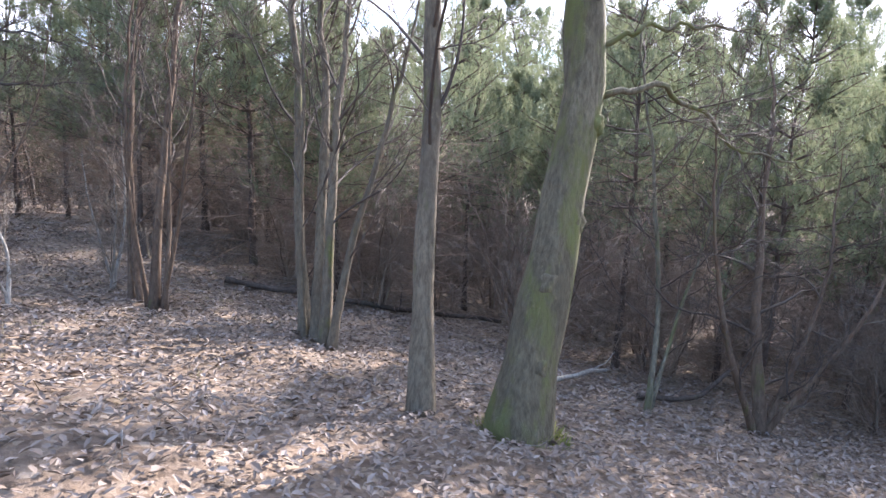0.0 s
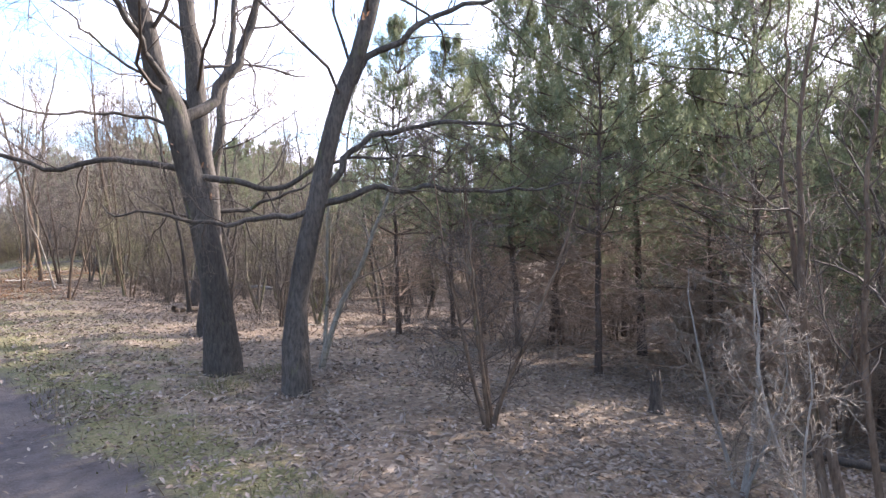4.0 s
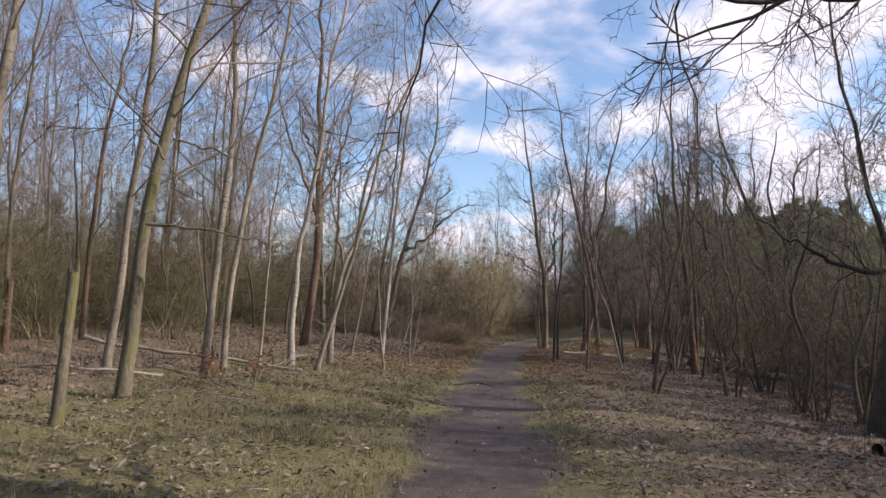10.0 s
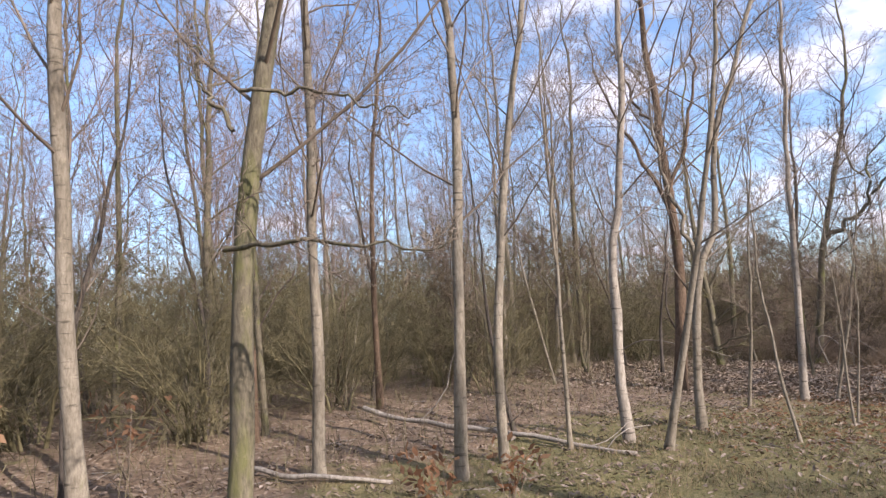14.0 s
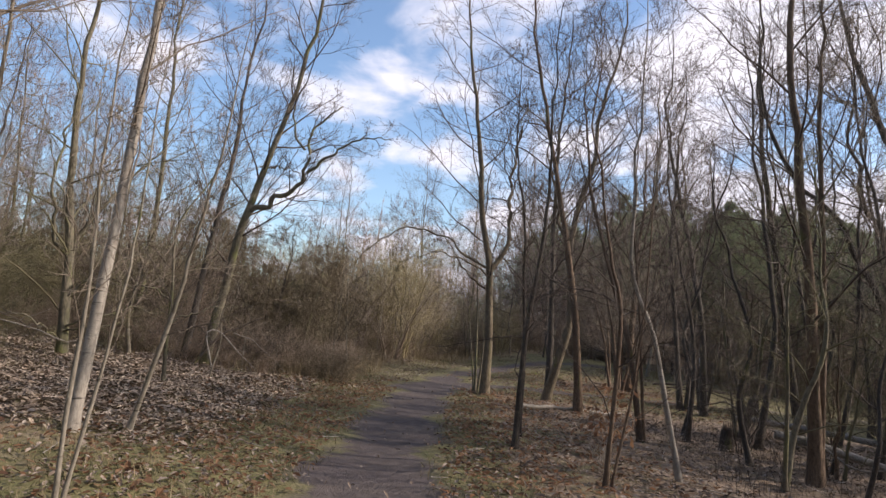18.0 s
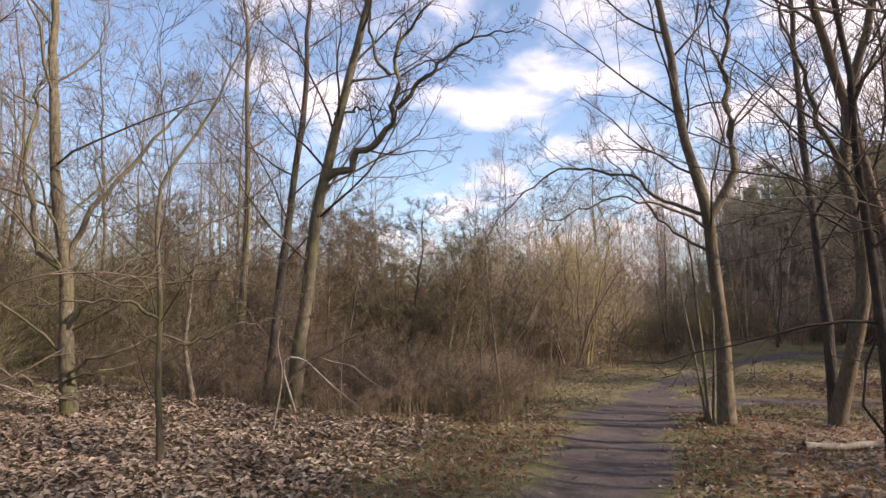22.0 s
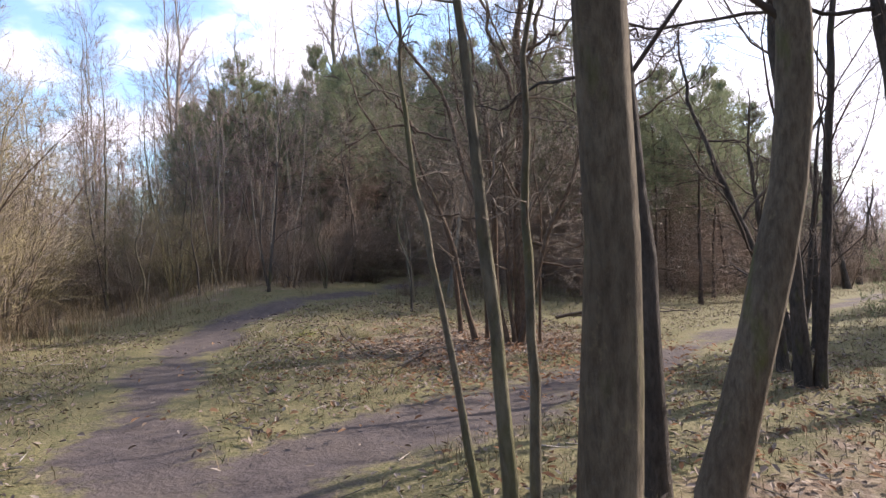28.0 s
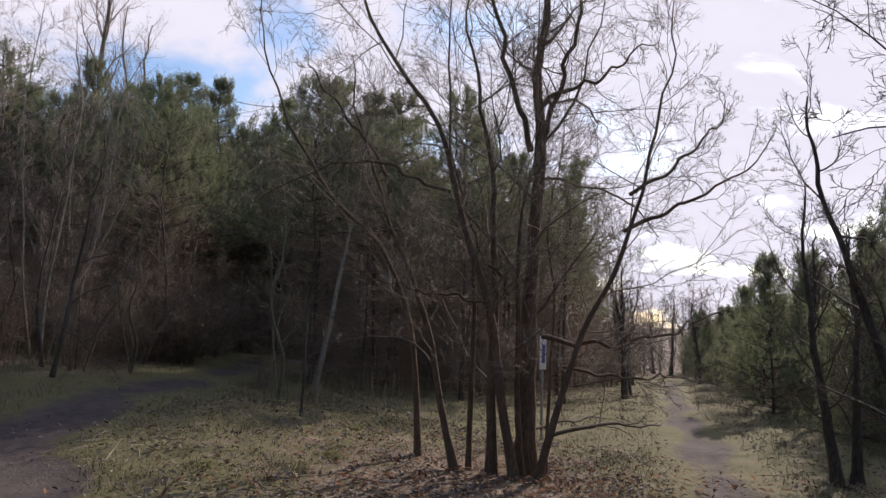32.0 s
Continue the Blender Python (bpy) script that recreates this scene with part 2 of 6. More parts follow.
def ground_material(name):
    """Soil, leaf litter and short grass, mixed by the attributes that the ground carries."""
    m, t, b = material(name, 0.95)
    at = node(t, "ShaderNodeTexCoord").outputs["Object"]

    def noise_at(scale, detail=5.0):
        return node(t, "ShaderNodeTexNoise", Vector=at, Scale=scale, Detail=detail, Roughness=0.6).outputs["Fac"]

    cells = node(t, "ShaderNodeTexVoronoi", Vector=at, Scale=21.0, Randomness=1.0)
    hue = node(t, "ShaderNodeSeparateColor", Color=cells.outputs["Color"]).outputs[0]
    litter = ramp(t, hue, (0.0, (0.10, 0.072, 0.05)), (0.35, (0.24, 0.18, 0.125)), (0.7, (0.16, 0.115, 0.08)), (1.0, (0.36, 0.295, 0.22)))
    litter = mixed(t, ramp(t, noise_at(1.1), (0.35, (0, 0, 0)), (0.7, (0.6, 0.6, 0.6))), litter, (0.085, 0.06, 0.042))
    turf = ramp(t, noise_at(38.0, 3.0), (0.3, (0.07, 0.064, 0.03)), (0.5, (0.145, 0.132, 0.06)), (0.75, (0.235, 0.195, 0.118)))
    turf = mixed(t, ramp(t, noise_at(3.4, 4.0), (0.48, (0, 0, 0)), (0.70, (0.5, 0.5, 0.5))), turf, (0.095, 0.108, 0.036))
    soil = ramp(t, noise_at(7.0, 8.0), (0.3, (0.048, 0.039, 0.037)), (0.7, (0.098, 0.081, 0.077)))
    soil = mixed(t, ramp(t, noise_at(1.3, 3.0), (0.42, (0, 0, 0)), (0.68, (0.55, 0.55, 0.55))), soil, (0.12, 0.097, 0.079))
    soil = mixed(t, ramp(t, noise_at(60.0, 2.0), (0.55, (0, 0, 0)), (0.75, (0.5, 0.5, 0.5))), soil, (0.165, 0.143, 0.128))
    carried_grass, carried_wear = node(t, "ShaderNodeAttribute"), node(t, "ShaderNodeAttribute")
    carried_grass.attribute_name, carried_wear.attribute_name = "grass", "worn"
    grass_w, path_w = carried_grass.outputs["Fac"], carried_wear.outputs["Fac"]
    green = ramp(t, maths(t, "ADD", grass_w, maths(t, "MULTIPLY", maths(t, "ADD", noise_at(2.2), -0.5), 1.5)), (0.35, (0, 0, 0)), (0.62, (1, 1, 1)))
    col = mixed(t, green, litter, turf)
    bare = ramp(t, maths(t, "ADD", path_w, maths(t, "MULTIPLY", maths(t, "ADD", noise_at(9.0, 8.0), -0.5), 1.1)), (0.30, (0, 0, 0)), (0.70, (1, 1, 1)))
    col = mixed(t, bare, col, soil)
    t.links.new(col, b.inputs["Base Color"])
    rough = node(t, "ShaderNodeBump", Height=noise_at(24.0, 6.0), Strength=0.7, Distance=0.03)
    t.links.new(rough.outputs[0], b.inputs["Normal"])
    return m


GROUND = ground_material("woodland floor")


def plain(name, col, roughness=0.6):
    m, t, b = material(name, roughness)
    grain = node(t, "ShaderNodeTexNoise", Vector=local(t, (30, 30, 30)), Scale=1.0, Detail=4.0)
    t.links.new(mixed(t, ramp(t, grain.outputs["Fac"], (0.35, (0.8, 0.8, 0.8)), (0.7, (1, 1, 1))), (col[0] * 0.6, col[1] * 0.6, col[2] * 0.6), col), b.inputs["Base Color"])
    return m


# ---------------------------------------------------------------- shape tools
def ease(a, b, v):
    s = np.clip((v - a) / (b - a), 0, 1)
    return s * s * (3 - 2 * s)


def lie(x, y):
    """The height of the ground."""
    x, y = np.asarray(x, float), np.asarray(y, float)
    left = 0.075 * np.clip(-x - 1.6, 0, 14)
    right = -(0.13 * (1 - ease(6, 11, y)) + 0.05 - 0.018 * ease(36, 41, y)) * np.clip(x - 1.2, 0, 9)
    begin = -0.22 * (1 - ease(0, 5.5, y))
    aside = y - 43.0 - 0.25 * (x - 10)
    rise = 0.075 * np.clip(aside - 3.0, 0, 10) * ease(1.5, 5.5, x)
    fall = -0.045 * np.clip(x - 10, 0, 60) * ease(36, 41, y)
    return left + right + begin + rise + fall


def bumps(x, y):
    return 0.030 * np.sin(2.1 * x + 0.7 * y) * np.sin(1.3 * y - 0.5 * x + 1) + 0.022 * np.sin(5.3 * x + 1.2 + np.sin(1.7 * y)) * np.sin(4.7 * y + 0.4 * x) + 0.012 * np.sin(11 * x + 3 * y) * np.sin(9 * y - 4 * x)


MAIN_WAY = [(0.5, -40), (0.35, -8), (0.15, -2), (-0.1, 3), (-0.35, 8), (-0.55, 12), (-0.85, 16), (-0.9, 22), (-0.75, 29), (-0.5, 34), (0.0, 39), (0.6, 42.5), (1.6, 46), (3.2, 49.2), (5.4, 50.9), (7.5, 51.8), (10.5, 53.7), (14, 57)]
SIDE_WAY = [(-0.4, 38.5), (1.3, 40.6), (3.3, 41.3), (6.2, 41.9), (9.8, 42.8), (13.3, 43.9), (19.5, 45.5), (25.5, 47.0), (39, 50.3), (47, 52.3)]


def off_way(x, y):
    """The distance to the middle of the nearest trodden path."""
    best = np.full(np.shape(x), 1e9)
    for way_pts in (MAIN_WAY, SIDE_WAY):
        for (ax, ay), (bx, by) in zip(way_pts, way_pts[1:]):
            s = np.clip(((x - ax) * (bx - ax) + (y - ay) * (by - ay)) / ((bx - ax) ** 2 + (by - ay) ** 2), 0, 1)
            best = np.minimum(best, np.hypot(x - ax - s * (bx - ax), y - ay - s * (by - ay)))
    return best


def mesh_of(name, verts, quads=None, tris=None, smooth=True):
    quads = np.zeros((0, 4), np.int32) if quads is None else quads
    tris = np.zeros((0, 3), np.int32) if tris is None else tris
    me = bpy.data.meshes.new(name)
    me.vertices.add(len(verts))
    me.vertices.foreach_set("co", np.asarray(verts, np.float32).ravel())
    loops = np.concatenate([quads.ravel(), tris.ravel()]).astype(np.int32)
    me.loops.add(len(loops))
    me.loops.foreach_set("vertex_index", loops)
    starts = np.concatenate([np.arange(len(quads)) * 4, len(quads) * 4 + np.arange(len(tris)) * 3]).astype(np.int32)
    me.polygons.add(len(starts))
    me.polygons.foreach_set("loop_start", starts)
    me.polygons.foreach_set("use_smooth", np.full(len(starts), smooth))
    me.update(calc_edges=True)
    return me


class Shape:
    """Gathers vertices and faces for one mesh."""

    def __init__(self):
        self.v, self.q, self.t, self.n = [], [], [], 0

    def add(self, v, q=None, t=None):
        self.v.append(v)
        if q is not None:
            self.q.append(q + self.n)
        if t is not None:
            self.t.append(t + self.n)
        self.n += len(v)

    def mesh(self, name, smooth=True):
        return mesh_of(name, np.concatenate(self.v), np.concatenate(self.q) if self.q else None, np.concatenate(self.t) if self.t else None, smooth)

    def tubes(self, p, r, sides, closed=True):
        """Tubes along p (branches, rings, 3) with radii r (branches, rings)."""
        n, k, _ = p.shape
        along = np.gradient(p, axis=1)
        along /= np.linalg.norm(along, axis=2, keepdims=True) + 1e-9
        ref = np.where(np.abs(along[:, :1, 2:3]) > 0.9, np.array([1.0, 0, 0]), np.array([0, 0, 1.0]))
        u = np.cross(along, ref)
        u /= np.linalg.norm(u, axis=2, keepdims=True) + 1e-9
        w = np.cross(along, u)
        a = np.arange(sides) * 2 * np.pi / sides
        ring = u[:, :, None] * np.cos(a)[None, None, :, None] + w[:, :, None] * np.sin(a)[None, None, :, None]
        v = (p[:, :, None] + ring * r[:, :, None, None]).reshape(-1, 3)
        i = (np.arange(n) * k * sides)[:, None, None] + (np.arange(k - 1) * sides)[None, :, None] + np.arange(sides)[None, None, :]
        j = (np.arange(n) * k * sides)[:, None, None] + (np.arange(k - 1) * sides)[None, :, None] + ((np.arange(sides) + 1) % sides)[None, None, :]
        q = np.stack([i, j, j + sides, i + sides], -1).reshape(-1, 4)
        t = None
        if closed:
            last = (np.arange(n) * k * sides)[:, None] + (k - 1) * sides
            fan = [np.stack([last[:, 0], last[:, 0] + s, last[:, 0] + s + 1], -1) for s in range(1, sides - 1)]
            t = np.concatenate(fan)
        self.add(v, q, t)

    def spikes(self, a, b, r):
        """Three-sided cones from a to b."""
        n = len(a)
        d = b - a
        d = d / (np.linalg.norm(d, axis=1, keepdims=True) + 1e-9)
        ref = np.where(np.abs(d[:, 2:3]) > 0.9, np.array([1.0, 0, 0]), np.array([0, 0, 1.0]))
        u = np.cross(d, ref)
        u /= np.linalg.norm(u, axis=1, keepdims=True) + 1e-9
        w = np.cross(d, u)
        c = [a + r[:, None] * (np.cos(x) * u + np.sin(x) * w) for x in (0, 2.0944, 4.1888)]
        v = np.stack([*c, b], 1).reshape(-1, 3)
        k = np.arange(n)[:, None] * 4
        self.add(v, None, np.concatenate([k + [0, 1, 3], k + [1, 2, 3], k + [2, 0, 3]]))


def unit(v):
    return v / (np.linalg.norm(v, axis=-1, keepdims=True) + 1e-9)


def grow(rng, start, heading, length, radius, k, wander, up, tip=0.25):
    """Branches that wander off from start: rings (n, k + 1, 3) and radii."""
    p, d, out = start.copy(), unit(heading), [start]
    for _ in range(k):
        d = unit(d + wander * rng.normal(size=d.shape) + np.array([0, 0, up]))
        p = p + d * (length / k)[:, None]
        out.append(p)
    r = radius[:, None] * np.linspace(1, tip, k + 1)[None]
    return np.stack(out, 1), r


def spawn(rng, p, r, length, count, t0, t1, angle, ratio, thin):
    """Children that leave the branches p: start, heading, length and radius."""
    n, k, _ = p.shape
    s = (t0 + (t1 - t0) * (np.arange(count)[None] + rng.random((n, count))) / count) * (k - 1)
    i = np.minimum(s.astype(int), k - 2)
    f = (s - i)[..., None]
    row = np.arange(n)[:, None]
    at = p[row, i] * (1 - f) + p[row, i + 1] * f
    along = unit(p[row, i + 1] - p[row, i])
    rad = (r[row, i] * (1 - f[..., 0]) + r[row, i + 1] * f[..., 0]) * thin
    turn = (rng.random((n, 1)) + np.arange(count)[None] * 0.382 + rng.normal(size=(n, count)) * 0.07) * 2 * np.pi
    ref = np.where(np.abs(along[..., 2:3]) > 0.95, np.array([1.0, 0, 0]), np.array([0, 0, 1.0]))
    u = unit(np.cross(along, ref))
    w = np.cross(along, u)
    lean = np.radians(angle + rng.normal(size=(n, count)) * 9)[..., None]
    head = along * np.cos(lean) + (u * np.cos(turn)[..., None] + w * np.sin(turn)[..., None]) * np.sin(lean)
    size = length[:, None] * ratio * (1 - 0.55 * s / (k - 1)) * (0.65 + 0.7 * rng.random((n, count)))
    return at.reshape(-1, 3), head.reshape(-1, 3), size.ravel(), np.minimum(rad, 0.6 * rad.max()).ravel()


def smooth_line(pts, n):
    """n points along a smooth curve through the given ones."""
    c = np.array(pts, float)
    c = np.concatenate([[2 * c[0] - c[1]], c, [2 * c[-1] - c[-2]]])
    s = np.linspace(0, len(c) - 3 - 1e-6, n)
    i = s.astype(int)
    f = (s - i)[:, None]
    a, b, d, e = c[i], c[i + 1], c[i + 2], c[i + 3]
    return 0.5 * (2 * b + (d - a) * f + (2 * a - 5 * b + 4 * d - e) * f**2 + (3 * b - a - 3 * d + e) * f**3)


def even_line(line, n):
    """The same line with n points at even steps."""
    run = np.concatenate([[0], np.cumsum(np.linalg.norm(np.diff(line, axis=0), axis=1))])
    return np.stack([np.interp(np.linspace(0, run[-1], n), run, line[:, k]) for k in range(3)], 1)


def part(name, me, mat, parent, label=""):
    """One mesh as a part of a thing."""
    ob = new(name, me)
    me.materials.append(mat)
    ob.parent = parent
    if label:
        ob["label"] = label
    return ob


def thing(name, x, y, label, category, group="", kind="", z=None, turn=0.0):
    """The Empty at the foot of a thing, on the ground."""
    ob = new(name)
    ob.empty_display_size = 0.2
    ob.matrix_world = pose(x, y, float(lie(x, y) + bumps(x, y)) if z is None else z, 0, 0, turn)
    return tagged(ob, label, category, group, kind)


# How a kind of tree branches: where its crown begins, limbs, their angle, their length as a share of the height, wander, side shoots
STYLES = {
    "pole": dict(begin=0.22, limbs=24, angle=46, reach=0.24, wander=0.13, up=0.06, shoots=(6, 6, 4), thin=0.40),
    "oak": dict(begin=0.33, limbs=15, angle=62, reach=0.38, wander=0.26, up=0.05, shoots=(7, 6, 4), thin=0.34),
    "spread": dict(begin=0.24, limbs=17, angle=46, reach=0.32, wander=0.16, up=0.06, shoots=(6, 6, 4), thin=0.40),
    "sapling": dict(begin=0.25, limbs=11, angle=40, reach=0.28, wander=0.16, up=0.07, shoots=(5, 5, 3), thin=0.5),
    "scrub": dict(begin=0.16, limbs=11, angle=48, reach=0.34, wander=0.24, up=0.06, shoots=(6, 5, 3), thin=0.5),
    "many": dict(begin=0.20, limbs=19, angle=54, reach=0.36, wander=0.20, up=0.03, shoots=(6, 6, 4), thin=0.38),
    "low": dict(begin=0.08, limbs=21, angle=56, reach=0.38, wander=0.16, up=0.06, shoots=(6, 6, 4), thin=0.34),
    "bough": dict(begin=0.2, limbs=10, angle=46, reach=0.36, wander=0.22, up=0.04, shoots=(5, 5, 3), thin=0.5),
    "bare": dict(begin=0.45, limbs=5, angle=60, reach=0.16, wander=0.25, up=0.0, shoots=(3, 2, 1), thin=0.4),
    "narrow": dict(begin=0.12, limbs=34, angle=26, reach=0.22, wander=0.12, up=0.08, shoots=(6, 6, 2), thin=0.4),
    "far": dict(begin=0.18, limbs=20, angle=44, reach=0.27, wander=0.14, up=0.07, shoots=(8, 9, 0), thin=0.42, least=0.0054),
    "thicket": dict(begin=0.06, limbs=10, angle=46, reach=0.46, wander=0.24, up=0.04, shoots=(7, 5, 0), thin=0.6, least=0.0036, coarse=True),
    "hawthorn": dict(begin=0.16, limbs=22, angle=60, reach=0.42, wander=0.30, up=0.02, shoots=(8, 8, 5), thin=0.42, least=0.0036),
    "brush": dict(begin=0.06, limbs=9, angle=42, reach=0.50, wander=0.26, up=0.03, shoots=(7, 5, 0), thin=0.6, least=0.0024, coarse=True),
}


def boughs(rng, sp, sr, height, style, begin=None, sh=None, limbs=None):
    """The limbs, branches and twigs that leave a stem, as one mesh."""
    st = STYLES[style]
    sh = sh or Shape()
    coarse, least = st.get("coarse", False), st.get("least", 0.0028)
    first = spawn(rng, sp[None], sr[None], np.array([height]), limbs or st["limbs"], st["begin"] if begin is None else begin, 0.99, st["angle"], st["reach"], st["thin"])
    p, r = grow(rng, *first, 4 if coarse else 7, st["wander"], st["up"])
    sh.tubes(p, r, 3 if coarse else 5, not coarse)
    length = first[2]
    plan = ((3, 1 if coarse else 2), (0, 0)) if not st["shoots"][2] else ((4, 4), (3, 2), (0, 0))
    for count, (sides, k) in zip(st["shoots"], plan):
        kids = spawn(rng, p, r, length, count, 0.14, 1.0, 40, 0.54, 0.6)
        rad = np.maximum(kids[3], least * (1.0 if k else 0.8))
        if k:
            p, r = grow(rng, kids[0], kids[1], kids[2], rad, k, st["wander"], st["up"], 0.45)
            sh.tubes(p, r, sides, False)
            length = kids[2]
        else:
            sh.spikes(kids[0], kids[0] + unit(kids[1] + np.array([0, 0, 0.18])) * (kids[2] * 1.7)[:, None], rad)
    return sh


def stem_line(ctrl, height, n, rng, crook=0.02):
    """The line of a stem: through the given points, then on upwards to its height."""
    pts = [(0, 0, -0.25), (0, 0, 0.02)] + [tuple(c) for c in ctrl]
    top = np.array(pts[-1], float)
    if height > top[2] + 0.5:
        lean = (top - np.array(pts[-2], float))
        lean = lean / max(0.3, lean[2])
        up = height - top[2]
        pts += [tuple(top + np.array([lean[0] * 0.33, lean[1] * 0.33, 0.5]) * up), tuple(top + np.array([lean[0] * 0.42, lean[1] * 0.42, 1.0]) * up)]
    line = even_line(smooth_line(pts, 60), n)
    drift = np.cumsum(rng.normal(size=(n, 3)) * np.array([1, 1, 0.0]), 0)
    high = np.clip(line[:, 2:3] / max(1.0, height) * 1.6 - 0.35, 0, 1)
    line += (drift - drift[:1]) * high * 0.0058 * height
    line[3:] += rng.normal(size=(n - 3, 3)) * np.array([1, 1, 0.2]) * crook
    return line


def stem_radii(line, r, tip=0.12, flare=0.35):
    h = line[:, 2] / max(0.1, line[-1, 2])
    return r * (1 - (1 - tip) * np.clip(h, 0, 1) ** 0.9) * (1 + flare * np.exp(-np.clip(line[:, 2], 0, 9) / (1.6 * r + 0.05)))


def tree(name, x, y, stems, height, style, wood, twigs, seed, label, category="tree", extra=(), group="", turn=0.0, sides=12, holds=0):
    """A bare tree: stems are (radius, points, (dx, dy)); extra are great limbs as (radius, points) from the foot."""
    rng = np.random.default_rng(seed)
    root = thing(name, x, y, label, category, group, turn=turn)
    for n, (r, ctrl, off) in enumerate(stems):
        h = height * (1 - 0.13 * n * (1 if n < 4 else 0.4))
        line = stem_line(ctrl, h, 26, rng, 0.05 * r) + np.array([*off, 0])
        rad = stem_radii(line, r) * (1 + 0.05 * rng.normal(size=26))
        sh = Shape()
        sh.tubes(line[None], rad[None], sides)
        part("trunk" if len(stems) == 1 else "stem", sh.mesh("trunk"), wood, root)
        part("crown", boughs(rng, line, rad, h, style).mesh("crown"), twigs, root)
    if holds:
        tips = np.array([v.co for v in root.children[-1].data.vertices if 1.6 < v.co.z < 6.5])
        at = tips[rng.integers(0, len(tips), holds)] + rng.normal(size=(holds, 3)) * np.array([0.03, 0.03, 0.02]) - np.array([0, 0, 0.04])
        at = np.concatenate([at + rng.normal(size=at.shape) * 0.035 for _ in range(4)])
        a, b = unit(rng.normal(size=at.shape) + np.array([0, 0, -1.2])) * 0.045, unit(rng.normal(size=at.shape)) * 0.022
        v = np.stack([at - a, at + b, at + a, at - b], 1).reshape(-1, 3)
        part("foliage", mesh_of("foliage", v, np.arange(len(v)).reshape(-1, 4), None, False), LEAF_RUST, root, "a few withered brown leaves")
    for r, pts in extra:
        line = even_line(smooth_line(pts, 40), 18)
        line[2:] += rng.normal(size=(16, 3)) * (0.018 + 0.3 * r)
        line = even_line(smooth_line(line, 54), 26)
        rad = 0.85 * r * np.linspace(1, 0.2, 26)
        sh = Shape()
        sh.tubes(line[None], rad[None], 8)
        part("limb", sh.mesh("limb"), wood, root)
        reach = float(np.linalg.norm(np.diff(line, axis=0), axis=1).sum())
        part("bough", boughs(rng, line, rad, reach, "bough", 0.2, None, int(5 + 2.4 * reach)).mesh("bough"), twigs, root)
    return root


# ---------------------------------------------------------------- ground and paths
def grassy(x, y):
    """How far grass takes over from leaf litter."""
    d = off_way(x, y)
    left = ease(-0.5, -1.6, x) * ease(9, 13, y) * (1 - 0.75 * ease(-4.2, -7, x)) * (1 - 0.55 * ease(25, 29, y) * ease(-2.2, -4, x))
    verge = 0.75 * ease(2.2, 0.9, d)
    clearing = ease(36, 40, y) * ease(60, 50, y) * 0.75 * (1 - 0.75 * np.exp(-((x - 6.0) ** 2 + (y - 44.5) ** 2) / 5.0))
    right = 0.18 + 0.25 * ease(9, 14, y) * ease(3.6, 1.5, x)
    return np.clip(np.maximum.reduce([left, verge * ease(5, 10, y) + 0.2 * verge, clearing, np.where(x > 0, right, 0.25)]), 0, 1)


def spaced(lo, hi, fine_lo, fine_hi, step, grow_by):
    mid = list(np.arange(fine_lo, fine_hi + 1e-6, step))
    out, s, v = [], step, fine_hi
    while v < hi:
        s *= grow_by
        v += s
        out.append(v)
    low, s, v = [], step, fine_lo
    while v > lo:
        s *= grow_by
        v -= s
        low.append(v)
    return np.array(low[::-1] + mid + out)


gx, gy = spaced(-900, 900, -8, 10, 0.16, 1.14), spaced(-900, 900, -3, 50, 0.16, 1.14)
GX, GY = np.meshgrid(gx, gy)
WAY = off_way(GX, GY)
wobble = 0.08 * np.sin(GY * 9.1 + 5 * GX) * np.sin(GX * 7.3 - 3 * GY) + 0.12 * np.sin(GY * 1.9 + GX) + 0.07 * np.sin(GY * 4.3 - 2 * GX + 1)
WORN = ease(1.16, 0.30, WAY + 1.3 * wobble + 0.30 * ease(3, 8, GX) + 0.14 * ease(18, 26, GY) + 0.24 * ease(39.5, 43, GY) * ease(3, 1, GX))
GZ = lie(GX, GY) + bumps(GX, GY) * (1 - 0.6 * WORN) * ease(120, 40, np.hypot(GX, GY - 20)) - 0.035 * WORN
nx, ny = len(gx), len(gy)
corner = (np.arange(ny - 1)[:, None] * nx + np.arange(nx - 1)[None]).ravel()
cells = np.stack([corner, corner + 1, corner + 1 + nx, corner + nx], 1)
trodden = WORN.ravel()[cells].mean(1) > 0.5
ALL = np.stack([GX.ravel(), GY.ravel(), GZ.ravel()], 1)
for name, pick, label in (("ground", ~trodden, "woodland floor of leaf litter, moss and short grass"), ("footpath", trodden, "trodden dark earth footpath through the wood")):
    used, back_to = np.unique(cells[pick], return_inverse=True)
    me = mesh_of(name, ALL[used], back_to.reshape(-1, 4))
    for key, values in (("grass", grassy(GX, GY).ravel()[used]), ("worn", WORN.ravel()[used])):
        me.attributes.new(key, "FLOAT", "POINT").data.foreach_set("value", values.astype(np.float32))
    me.materials.append(GROUND)
    tagged(new(name, me), label, "path" if name == "footpath" else "ground", kind="structure")


